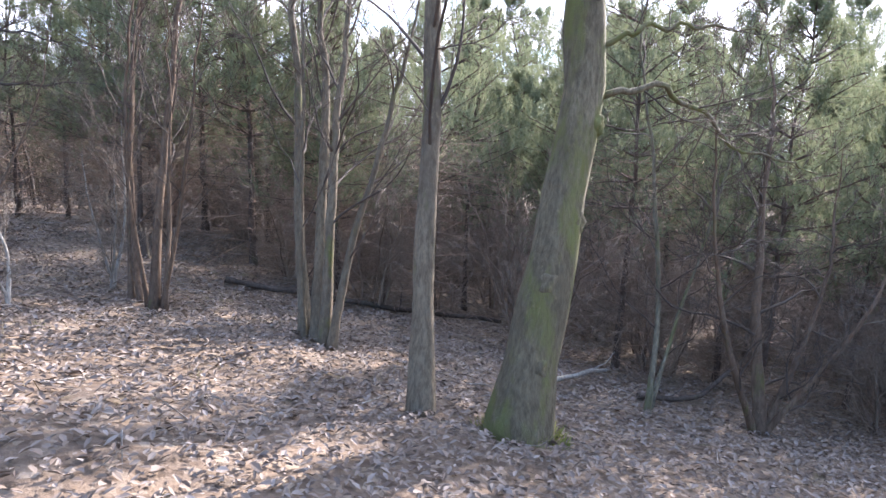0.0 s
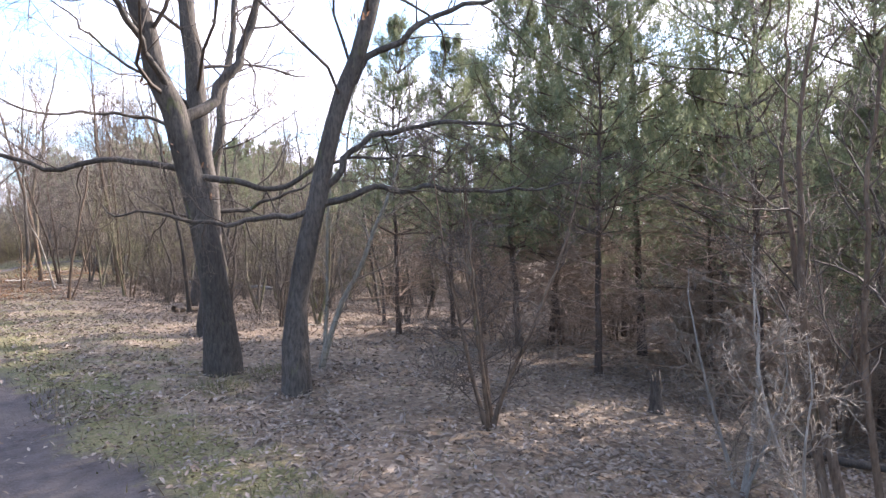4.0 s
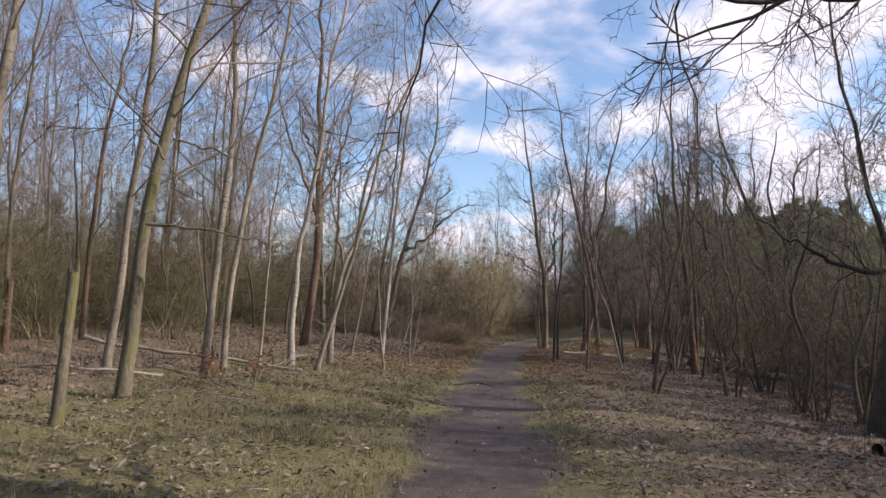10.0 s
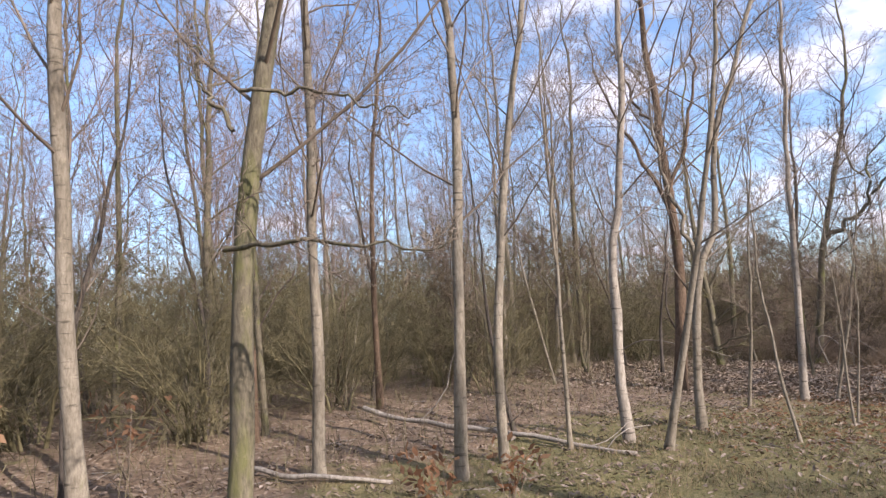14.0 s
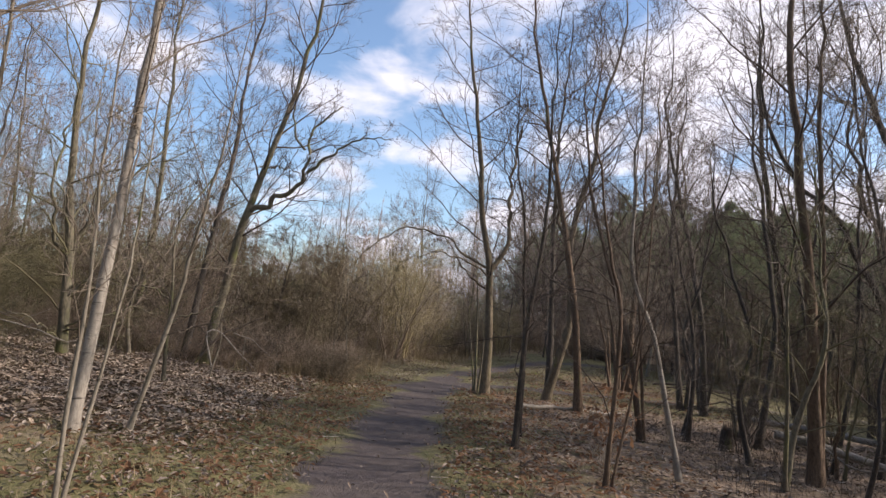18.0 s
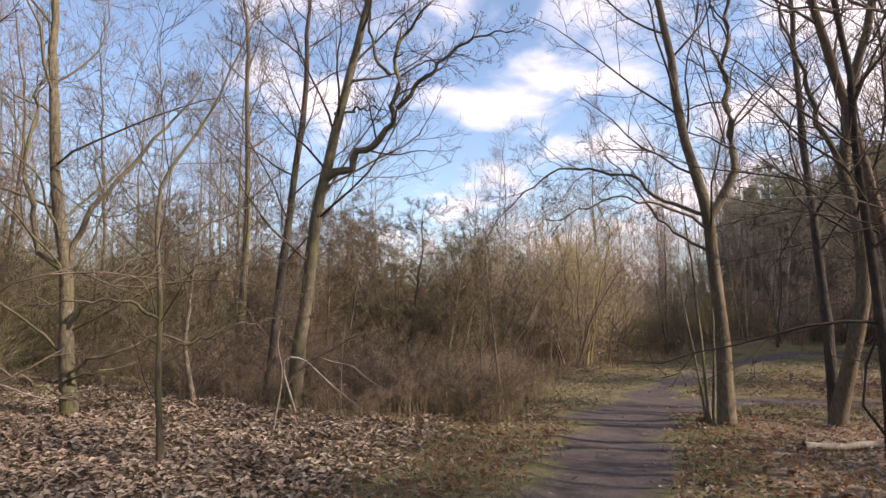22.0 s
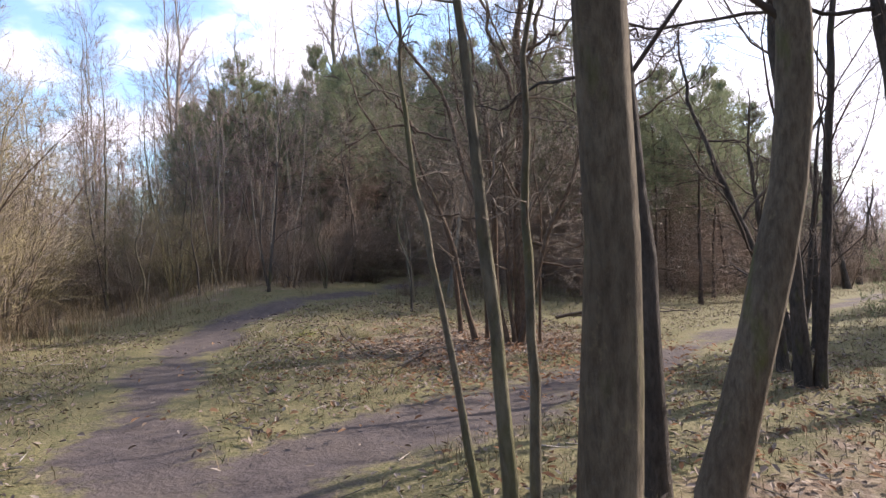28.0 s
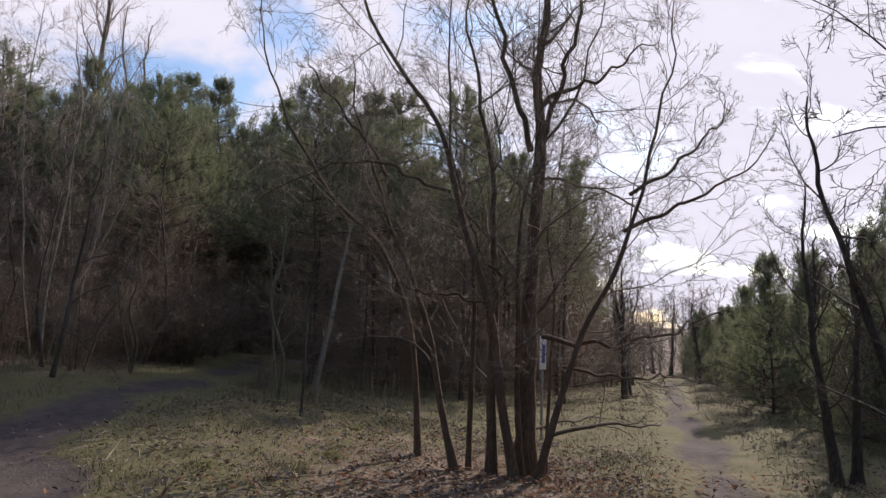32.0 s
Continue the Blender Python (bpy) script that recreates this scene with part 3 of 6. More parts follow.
# ---------------------------------------------------------------- pines
def pine(name, x, y, height, seed, label="slender young pine with dead lower branches", bare=0.36, reach=0.29, group="pine stand", fine=11):
    """A pine: a straight trunk, whorls of branches, dead and brown below, with tufts of needles above."""
    rng = np.random.default_rng(seed)
    root = thing(name, x, y, label, "tree", group, turn=float(rng.uniform(0, 360)))
    line = stem_line([(rng.normal() * 0.05, rng.normal() * 0.05, height * 0.4)], height, 22, rng, 0.012)
    rad = stem_radii(line, 0.0075 * height + 0.012, 0.10, 0.3)
    sh = Shape()
    sh.tubes(line[None], rad[None], 8)
    part("trunk", sh.mesh("trunk"), BARK_PINE, root)

    def whorls(lo, hi, step, n, size_at, lift_at, thick):
        start, head, size = [], [], []
        for h in np.arange(lo, hi, step):
            for a in rng.uniform(0, 6.28) + np.arange(n) * 6.283 / n + rng.normal(size=n) * 0.25:
                i = int(h * 21)
                start.append(line[i] + (line[min(21, i + 1)] - line[i]) * (h * 21 - i))
                head.append((math.cos(a), math.sin(a), lift_at(h)))
                size.append(height * reach * size_at(h) * rng.uniform(0.55, 1.25))
        size = np.array(size)
        return grow(rng, np.array(start), np.array(head), size, np.full(len(size), thick), 4, 0.12, 0.03, 0.35), size

    (p, r), size = whorls(0.07, bare + 0.12, 0.032, 4, lambda h: 0.75, lambda h: 0.08, 0.011)
    sh = Shape()
    sh.tubes(p, r, 3, False)
    twigs = spawn(rng, p, r, size, 7, 0.15, 1.0, 50, 0.55, 0.6)
    tp, tr = grow(rng, twigs[0], twigs[1], twigs[2], np.maximum(twigs[3], 0.004), 2, 0.2, -0.02, 0.5)
    sh.tubes(tp, tr, 3, False)
    tiny = spawn(rng, tp, tr, twigs[2], 3, 0.2, 1.0, 50, 0.6, 0.7)
    sh.spikes(tiny[0], tiny[0] + unit(tiny[1]) * tiny[2][:, None], np.maximum(tiny[3], 0.004))
    part("dead_wood", sh.mesh("dead_wood"), TWIG_DEAD, root, "brown dead lower branches")
    (p, r), size = whorls(bare, 0.985, 0.056, 5, lambda h: 1.0 - 0.87 * ((h - bare) / (1 - bare)) ** 1.2, lambda h: 0.15 + 0.8 * (h - bare), 0.017)
    sh = Shape()
    sh.tubes(p, r, 4, False)
    kids = spawn(rng, p, r, size, 9, 0.2, 1.0, 48, 0.46, 0.5)
    kp, kr = grow(rng, *kids, 2, 0.12, 0.10, 0.4)
    sh.tubes(kp, np.maximum(kr, 0.003), 3, False)
    tagged(part("branchwork", sh.mesh("branchwork"), BARK_PINE, root), kind="stuff")
    seats = np.concatenate([kp[:, 2], 0.5 * (kp[:, 2] + kp[:, 1]), kp[:, 1], p[:, -1]])
    aim = unit(np.concatenate([kp[:, 2] - kp[:, 1]] * 3 + [p[:, -1] - p[:, -2]]) + np.array([0, 0, 0.9]))
    shoot = rng.uniform(0.10, 0.30, (len(aim), 1))
    n = len(aim) * fine
    along, spine = rng.random((n, 1)), np.repeat(aim, fine, 0)
    way_out = unit(spine * rng.uniform(0.5, 1.1, (n, 1)) + rng.normal(size=(n, 3)) * 0.6)
    foot = np.repeat(seats, fine, 0) + spine * np.repeat(shoot, fine, 0) * along + rng.normal(size=(n, 3)) * 0.02
    tips = foot + way_out * rng.uniform(0.07, 0.15, (n, 1))
    side = unit(np.cross(way_out, rng.normal(size=way_out.shape))) * rng.uniform(0.005, 0.009, (n, 1)) * math.sqrt(11 / fine)
    v = np.stack([foot - side, foot + side, tips], 1).reshape(-1, 3)
    part("foliage", mesh_of("foliage", v, None, np.arange(len(v)).reshape(-1, 3), False), NEEDLES, root, "green needles in tufts")
    return root


PINES = [pine("pine_tree", 6.9, 8.6, 6.3, 11, fine=15), pine("pine_tree", 7.4, 10.6, 6.8, 12, reach=0.25, fine=15), pine("pine_tree", 6.6, 12.3, 5.8, 13, bare=0.30), pine("pine_tree", 8.2, 9.75, 7.0, 14, bare=0.42, reach=0.26)]
LOFTY = [pine("pine_tree", 10.4, 51.4, 7.0, 15, "pine with a bare brown lower half", bare=0.50), pine("pine_tree", 12.6, 50.9, 7.4, 16, "tall pine with a bare brown lower half", bare=0.54, reach=0.25)]
rng = np.random.default_rng(77)


def plant(source, x, y, size, turn):
    spot = pose(x, y, float(lie(x, y) + bumps(x, y)) - 0.02, float(rng.normal() * 1.5), float(rng.normal() * 1.5), turn)
    ob = copy_thing(source, spot)
    ob.scale = (size * float(rng.uniform(0.92, 1.08)), size * float(rng.uniform(0.92, 1.08)), size)
    return ob


def stand(sources, x0, x1, y0, y1, gap, lo, hi, keep=lambda x, y: True, loose=0.35):
    """Plants copies over a stretch of ground at a rough spacing."""
    made = 0
    for px in np.arange(x0, x1, gap):
        for py in np.arange(y0, y1, gap):
            x, y = px + rng.uniform(-loose, loose) * gap, py + rng.uniform(-loose, loose) * gap
            if keep(x, y) and off_way(x, y) > 1.2:
                plant(sources[int(rng.integers(len(sources)))], float(x), float(y), float(rng.uniform(lo, hi)), float(rng.uniform(0, 360)))
                made += 1
    return made


# the stand below the start of the path, the one beyond the fork, the one along the ride, and those behind the scrub
for x, y, s in ((5.8, 14.5, 0.85), (6.4, 13.7, 0.8), (7.2, 12.2, 0.95), (7.6, 7.6, 0.9), (5.9, 10.2, 0.8)):
    plant(PINES[int(x * 7) % 4], x, y, s, 70 * x)
stand(PINES, 7.6, 16, -9, 8, 1.75, 0.62, 0.86, lambda x, y: x > 7.4 + 0.12 * max(0, 4 - y))
stand(PINES, 7.8, 16, 8, 15, 1.9, 0.6, 0.8, lambda x, y: x < 9.5 or x > 10.6)
stand(PINES, 16, 26, -14, 16, 3.2, 0.85, 1.05)
stand(LOFTY + PINES[3:], 8.6, 26, 46.0, 56, 1.8, 0.82, 1.05, lambda x, y: y > 51.2 - 0.36 * (x - 6) and y > 47.2 + 0.27 * (x - 16), 0.45)
stand(LOFTY, 6.2, 26, 56.0, 60, 1.9, 0.95, 1.2, lambda x, y: y > 58.0 - 0.5 * max(0.0, x - 9), 0.45)
stand(PINES, 7.0, 13, 60.0, 66, 1.8, 0.95, 1.2, loose=0.45)
stand(PINES, 13.0, 26, 60.0, 66, 1.8, 1.25, 1.55, loose=0.45)
stand(PINES, 26, 50, 51, 62, 3.0, 0.7, 1.0, lambda x, y: y > 47.6 + 0.3 * (x - 16))
LOW = [pine("pine_tree", 13.2, 40.2, 4.6, 15, "bushy young pine green to the ground", 0.10, 0.34, "young pines", 8), pine("pine_tree", 15.4, 40.9, 4.0, 16, "bushy young pine green to the ground", 0.08, 0.36, "young pines", 8)]
stand(LOW, 15.4, 20, 32, 44, 1.5, 0.85, 1.1, lambda x, y: 34.5 < y < 39.0 + 0.3 * (x - 12))
stand(LOW, 20, 60, 38, 56, 2.2, 0.8, 1.1, lambda x, y: 37.6 + 0.25 * (x - 12) < y < 41.4 + 0.25 * (x - 12))
stand(PINES, 12.0, 22, 19, 35, 2.6, 0.62, 0.85)


# ---------------------------------------------------------------- the trees along the way
tree("oak_tree", 3.7, 1.9, [(0.185, [(0.19, -0.04, 0.9), (0.31, -0.07, 1.5), (0.47, -0.12, 2.26), (0.54, -0.08, 2.8)], (0, 0))], 9, "oak", BARK_MOSSY, TWIG_DARK, 1,
     "leaning oak with mossy bark and a moss collar", extra=[(0.03, [(0.45, -0.1, 2.2), (0.9, -0.5, 2.3), (1.5, -0.9, 1.95), (2.2, -1.3, 1.8)]), (0.026, [(0.5, -0.1, 2.55), (0.8, -0.5, 2.7), (1.3, -1.0, 2.7)])])
first_oak = bpy.data.objects["oak_tree"]


def knot(root, at, r, wood, seed):
    """A rounded knot on a trunk."""
    r2 = np.random.default_rng(seed)
    bm = bmesh.new()
    bmesh.ops.create_icosphere(bm, subdivisions=3, radius=r)
    for v in bm.verts:
        d = v.co.normalized()
        v.co *= 1 + 0.16 * math.sin(5 * d.x + seed) * math.sin(6 * d.z + 2 * d.y) - 0.45 * max(0, d.y * -1 - 0.72)
        v.co.z *= 1.25
    me = bpy.data.meshes.new("knot")
    bm.to_mesh(me)
    me.polygons.foreach_set("use_smooth", np.full(len(me.polygons), True))
    ob = part("knot", me, wood, root)
    ob.location = at
    return ob


for at, r in (((0.13, -0.10, 1.02), 0.085), ((0.33, -0.14, 1.42), 0.09), ((0.45, -0.20, 2.05), 0.07), ((0.02, -0.13, 0.5), 0.06)):
    knot(first_oak, at, r, BARK_MOSSY, int(r * 1000))
tree("ash_tree", 3.44, 2.5, [(0.085, [(0.08, 0.07, 0.65), (0.15, 0.12, 1.2), (0.27, 0.18, 2.0), (0.37, 0.23, 2.7)], (0, 0))], 8, "pole", BARK_MANY, TWIG_DARK, 2, "slender grey green tree on the leafy slope")
tree("hazel_clump", 4.25, 4.3, [(0.060, [(0.10, 0.2, 0.87), (0.18, 0.32, 1.6)], (0.08, 0.28)), (0.062, [(0.14, 0.1, 1.14), (0.26, 0.2, 2.1)], (0.03, 0.08)), (0.060, [(0.15, 0.1, 1.15), (0.27, 0.2, 2.1)], (-0.04, -0.1)),
     (0.046, [(0.21, -0.05, 1.04), (0.41, -0.14, 1.86)], (-0.07, -0.22)), (0.03, [(0.05, 0.1, 0.8), (0.1, 0.15, 1.7)], (-0.02, 0.2))], 6.2, "sapling", BARK_MANY, TWIG_DARK, 3, "clump of grey green stems on the slope", sides=9)
tree("hazel_clump", 3.76, 6.35, [(0.055, [(0.12, 0.09, 0.91), (0.26, 0.18, 1.9)], (-0.02, -0.15)), (0.037, [(0.06, 0.1, 0.6), (0.16, 0.26, 1.64)], (0, 0.32)), (0.037, [(0.01, 0.11, 0.36), (0.10, 0.31, 1.39)], (0.03, 0.18)),
     (0.031, [(0.13, 0.07, 0.93), (0.23, 0.14, 1.68)], (0.02, -0.27)), (0.028, [(-0.1, 0.05, 0.8), (-0.2, 0.1, 1.6)], (0.0, 0.0)), (0.026, [(0.05, -0.2, 0.8), (0.1, -0.35, 1.7)], (0.04, -0.2))], 5.2, "sapling", BARK_RED, TWIG_DARK, 4, "clump of thin dark stems on the leafy slope", sides=8)
tree("thorn_bush", 3.9, 7.3, [(0.024, [(0.11, -0.03, 0.56)], (0, 0)), (0.02, [(-0.1, 0.1, 0.6)], (0.05, 0.1)), (0.018, [(-0.05, -0.2, 0.5)], (-0.04, -0.03))], 1.9, "scrub", WOOD_GREY, TWIG_TAN, 5, "small pale twiggy bush on the slope", "bush", sides=6)
tree("thorn_bush", 2.4, 6.2, [(0.02, [(0.05, 0.1, 0.5), (-0.1, 0.15, 0.9)], (0, 0)), (0.014, [(-0.2, -0.05, 0.5)], (0.02, 0.02))], 1.5, "scrub", WOOD_GREY, TWIG_TAN, 6, "bleached dead twiggy sapling beside the path", "bush", sides=6)
tree("young_tree", 5.63, 1.65, [(0.03, [(0.14, 0.02, 0.86), (0.25, 0.17, 1.87)], (0, 0)), (0.02, [(0.3, -0.1, 0.9), (0.5, -0.2, 1.7)], (0.1, 0.0))], 4.2, "scrub", BARK_GREY, TWIG_DARK, 7, "thin grey sapling on the slope", sides=7)
tree("elder_bush", 6.2, 0.84, [(0.06, [(0.04, 0.03, 0.3), (0.14, 0.18, 1.28)], (0, 0)), (0.035, [(-0.3, 0.2, 0.8)], (-0.05, 0.04)), (0.035, [(0.3, -0.2, 0.8)], (0.05, -0.04)), (0.03, [(0.1, -0.5, 0.9)], (0, -0.06))], 3.4, "scrub", BARK_RED, TWIG_DARK, 8, "dark twiggy bush low on the slope", "bush", sides=7)
tree("oak_tree", 1.95, 12.5, [(0.18, [(-0.10, -0.02, 1.25), (-0.28, 0.03, 2.2), (-0.48, 0.05, 3.1), (-0.70, 0.1, 3.8)], (0, 0))], 10, "oak", BARK_OAK, TWIG_DARK, 9, holds=14, label="dark oak with a crooked trunk beside the path",
     extra=[(0.044, [(-0.32, 0.03, 2.35), (-0.9, 0.4, 2.5), (-1.6, 0.9, 2.45), (-2.5, 1.6, 2.75), (-3.4, 2.2, 3.1), (-4.1, 2.8, 3.6)]), (0.085, [(-0.42, 0.05, 2.9), (0.1, 0.1, 3.3), (0.5, 0.1, 4.2), (0.9, 0.2, 5.6), (1.1, 0.2, 7.0)]),
            (0.05, [(-0.3, 0.0, 2.3), (0.6, -0.3, 2.2), (1.4, -0.6, 2.5), (2.4, -1.0, 2.6)]), (0.045, [(-0.55, 0.0, 3.3), (-1.2, -0.5, 4.0), (-2.2, -0.9, 4.6), (-3.2, -1.0, 4.9)])])
tree("oak_tree", 2.2, 11.1, [(0.13, [(0.03, 0.02, 0.9), (0.23, -0.09, 1.9), (0.42, -0.19, 2.8), (0.77, -0.38, 4.0)], (0, 0))], 9, "oak", BARK_OAK, TWIG_DARK, 10, holds=10, label="dark oak leaning away from the path",
     extra=[(0.045, [(0.25, -0.1, 2.0), (0.7, -0.5, 2.6), (1.5, -1.0, 2.75), (2.4, -1.5, 2.6)]), (0.045, [(0.22, -0.1, 1.9), (0.9, -0.6, 2.1), (1.6, -1.0, 2.0), (2.6, -1.8, 2.1)]), (0.04, [(0.2, -0.1, 1.85), (-0.4, 0.2, 1.75), (-1.0, 0.5, 1.8), (-1.6, 0.9, 1.9)]),
            (0.05, [(0.5, -0.25, 3.1), (1.2, -0.7, 3.8), (2.0, -1.2, 4.1), (3.0, -1.8, 4.1)])])
tree("oak_tree", 3.12, 16.15, [(0.24, [(-0.06, -0.08, 1.5), (-0.17, -0.17, 3.1), (-0.24, -0.26, 4.6)], (0, 0))], 11, "oak", BARK_OAK, TWIG_DARK, 111, holds=16, label="stout straight oak with dark bark",
     extra=[(0.042, [(-0.17, -0.15, 3.2), (-0.72, 0.35, 3.6), (-1.35, 0.5, 3.72), (-2.2, 0.4, 3.66), (-2.85, 0.12, 3.68), (-3.42, 0.2, 3.98), (-3.9, 0.3, 4.2)]), (0.046, [(-0.15, -0.15, 3.5), (-0.8, -0.3, 4.1), (-1.7, -0.3, 4.6), (-2.6, -0.4, 5.4)]), (0.05, [(-0.1, -0.1, 2.1), (0.7, -0.2, 2.2), (1.6, -0.5, 2.6), (2.6, -0.6, 2.7)])])
tree("birch_tree", 2.95, 12.0, [(0.04, [(0.22, -0.12, 0.8), (0.44, -0.28, 1.3)], (0, 0)), (0.03, [(0.12, 0.1, 0.8), (0.2, 0.2, 1.5)], (0.06, 0.05))], 4.0, "scrub", BARK_PALE, TWIG_TAN, 12, "thin leaning pale sapling behind the oaks", sides=7)
tree("hazel_clump", 3.13, 9.16, [(0.024, [(0.14, -0.10, 0.51), (0.31, -0.23, 0.93)], (0, 0)), (0.022, [(-0.1, 0.1, 0.6)], (-0.05, 0.04)), (0.022, [(0.0, 0.15, 0.6)], (0.05, 0.06)), (0.02, [(0.1, 0.2, 0.6)], (0.08, 0.1)), (0.02, [(-0.15, -0.1, 0.6)], (-0.08, -0.03))], 3.0, "scrub", BARK_RED, TWIG_DARK, 13, "low clump of thin brown stems", "bush", sides=6)
tree("oak_tree", 4.8, 22.1, [(0.22, [(0.20, -0.16, 2.1), (0.42, -0.32, 4.0), (0.50, -0.42, 5.4)], (0, 0))], 10, "oak", BARK_OAK, TWIG_DARK, 15, "dark leaning oak at the edge of the scrub", extra=[(0.06, [(0.25, -0.2, 2.5), (-0.3, -0.2, 2.3), (-1.0, -0.1, 2.6), (-1.8, 0.1, 3.1)])])

tree("alder_tree", -3.7, 15.0, [(0.119, [(0.06, -0.09, 1.35), (0.16, -0.16, 2.3), (0.24, -0.22, 3.1), (0.34, -0.28, 3.95)], (0, 0))], 12, "pole", BARK_GREY, TWIG_TAN, 16, "straight grey tree standing in grass beside the path", extra=[(0.03, [(0.22, -0.2, 3.0), (0.45, -0.2, 3.2), (1.2, 0.2, 3.5), (2.2, 0.8, 3.5)]), (0.088, [(0.05, -0.03, 0.95), (0.13, 0.05, 1.4), (0.18, 0.09, 1.9), (0.24, 0.12, 2.6), (0.33, 0.16, 3.4), (0.6, 0.3, 5.4), (0.8, 0.4, 8.0)])])
tree("alder_tree", -6.68, 19.25, [(0.077, [(0.10, -0.13, 1.4), (0.2, -0.2, 2.4), (0.36, -0.28, 3.4), (0.55, -0.3, 4.6)], (0, 0))], 11, "pole", BARK_PALE, TWIG_TAN, 17, "pale slim tree among the poles")
tree("alder_tree", -5.05, 19.6, [(0.088, [(0.06, 0.03, 0.93), (0.09, 0.04, 1.87), (0.2, 0.1, 2.92), (0.37, 0.2, 4.17), (0.5, 0.3, 5.0)], (0, 0))], 12, "pole", BARK_GREY, TWIG_TAN, 18, "leaning olive grey tree with broken side branches",
     extra=[(0.02, [(0.42, -0.22, 2.75), (0.2, -0.3, 3.1), (0.0, -0.3, 3.6)]), (0.022, [(0.25, -0.2, 2.0), (1.0, -0.1, 1.95), (1.8, 0.2, 1.8)]), (0.018, [(0.5, -0.22, 3.0), (1.0, 0, 2.9), (1.6, 0.2, 2.6)])])
tree("alder_tree", -6.3, 21.3, [(0.062, [(0.18, -0.09, 1.3), (0.3, -0.2, 2.6), (0.5, -0.28, 4.0)], (0, 0))], 11, "pole", BARK_PALE, TWIG_TAN, 19, "pale slim tree with a straight trunk")
tree("alder_tree", -5.25, 22.2, [(0.068, [(0.04, 0.08, 1.4), (0.08, 0.14, 2.5), (0.15, 0.2, 4.0), (0.17, 0.2, 5.5)], (0, 0))], 12, "pole", BARK_PALE, TWIG_TAN, 20, "pale slim tree with dark knots")
tree("alder_tree", -5.26, 22.95, [(0.058, [(0.03, 0.02, 1.3), (0.17, 0.13, 2.8), (0.28, 0.22, 3.8), (0.5, 0.36, 5.5)], (0, 0))], 11, "pole", BARK_PALE, TWIG_TAN, 21, "pale slim tree leaning towards the path")
tree("birch_tree", -4.64, 24.7, [(0.066, [(-0.03, -0.02, 0.75), (0.02, 0.0, 1.76), (0.0, -0.02, 2.28), (0.12, 0.08, 2.69), (0.16, 0.09, 3.12), (0.27, 0.16, 3.95), (0.33, 0.19, 5.2)], (0, 0))], 11, "pole", BARK_WHITE, TWIG_TAN, 22, "white stemmed birch with a kinked trunk")
tree("alder_tree", -5.9, 29.8, [(0.125, [(0.2, 0.1, 1.9), (0.22, 0.1, 3.3), (0.23, 0.1, 5.0), (0.19, 0.09, 7.0)], (0, 0))], 13, "spread", BARK_RED, TWIG_TAN, 23, "brown barked tree with a forked crown", extra=[(0.06, [(0.22, 0.1, 3.4), (-0.1, 0.0, 4.4), (-0.7, -0.2, 5.8), (-1.1, -0.3, 7.6)]), (0.055, [(0.22, 0.1, 4.0), (0.6, 0.25, 5.0), (0.9, 0.4, 6.5), (1.0, 0.5, 8.2)]), (0.045, [(0.22, 0.1, 5.0), (-0.4, 0.2, 6.2), (-0.8, 0.2, 8.0)])])
tree("birch_tree", -3.72, 29.55, [(0.068, [(0.08, 0.03, 1.14), (0.15, 0.06, 2.4), (0.24, 0.1, 3.8), (0.34, 0.14, 5.2)], (0, 0))], 10.5, "spread", BARK_WHITE, TWIG_TAN, 24, "pale birch with a fine spreading crown")
tree("alder_tree", -4.22, 26.0, [(0.062, [(0.03, 0.02, 0.9), (0.18, 0.1, 2.09), (0.42, 0.22, 2.66), (0.46, 0.25, 3.31), (0.61, 0.34, 4.22), (0.9, 0.48, 5.0)], (0, 0))], 10, "pole", BARK_PALE, TWIG_TAN, 25, "pale tree with a sharply kinked trunk", extra=[(0.042, [(0.18, 0.1, 2.15), (0.02, 0.05, 2.9), (-0.12, 0.0, 3.8), (-0.2, 0.0, 5.2)])])
tree("young_tree", -3.0, 25.7, [(0.022, [(-0.1, -0.04, 0.7), (-0.14, -0.06, 1.3), (-0.22, -0.1, 2.0), (-0.24, -0.1, 2.8)], (0, 0))], 5.0, "sapling", BARK_PALE, TWIG_TAN, 26, "thin pale sapling with a bent stem", sides=8)
tree("young_tree", -2.7, 27.4, [(0.02, [(0.0, 0.0, 0.8), (0.05, 0.02, 1.6), (0.02, 0.02, 2.4)], (0, 0)), (0.016, [(0.12, 0.05, 0.9), (0.2, 0.08, 1.6)], (0.04, 0.02))], 4.2, "sapling", BARK_PALE, TWIG_TAN, 27, "pair of thin pale saplings beside the path", sides=7)
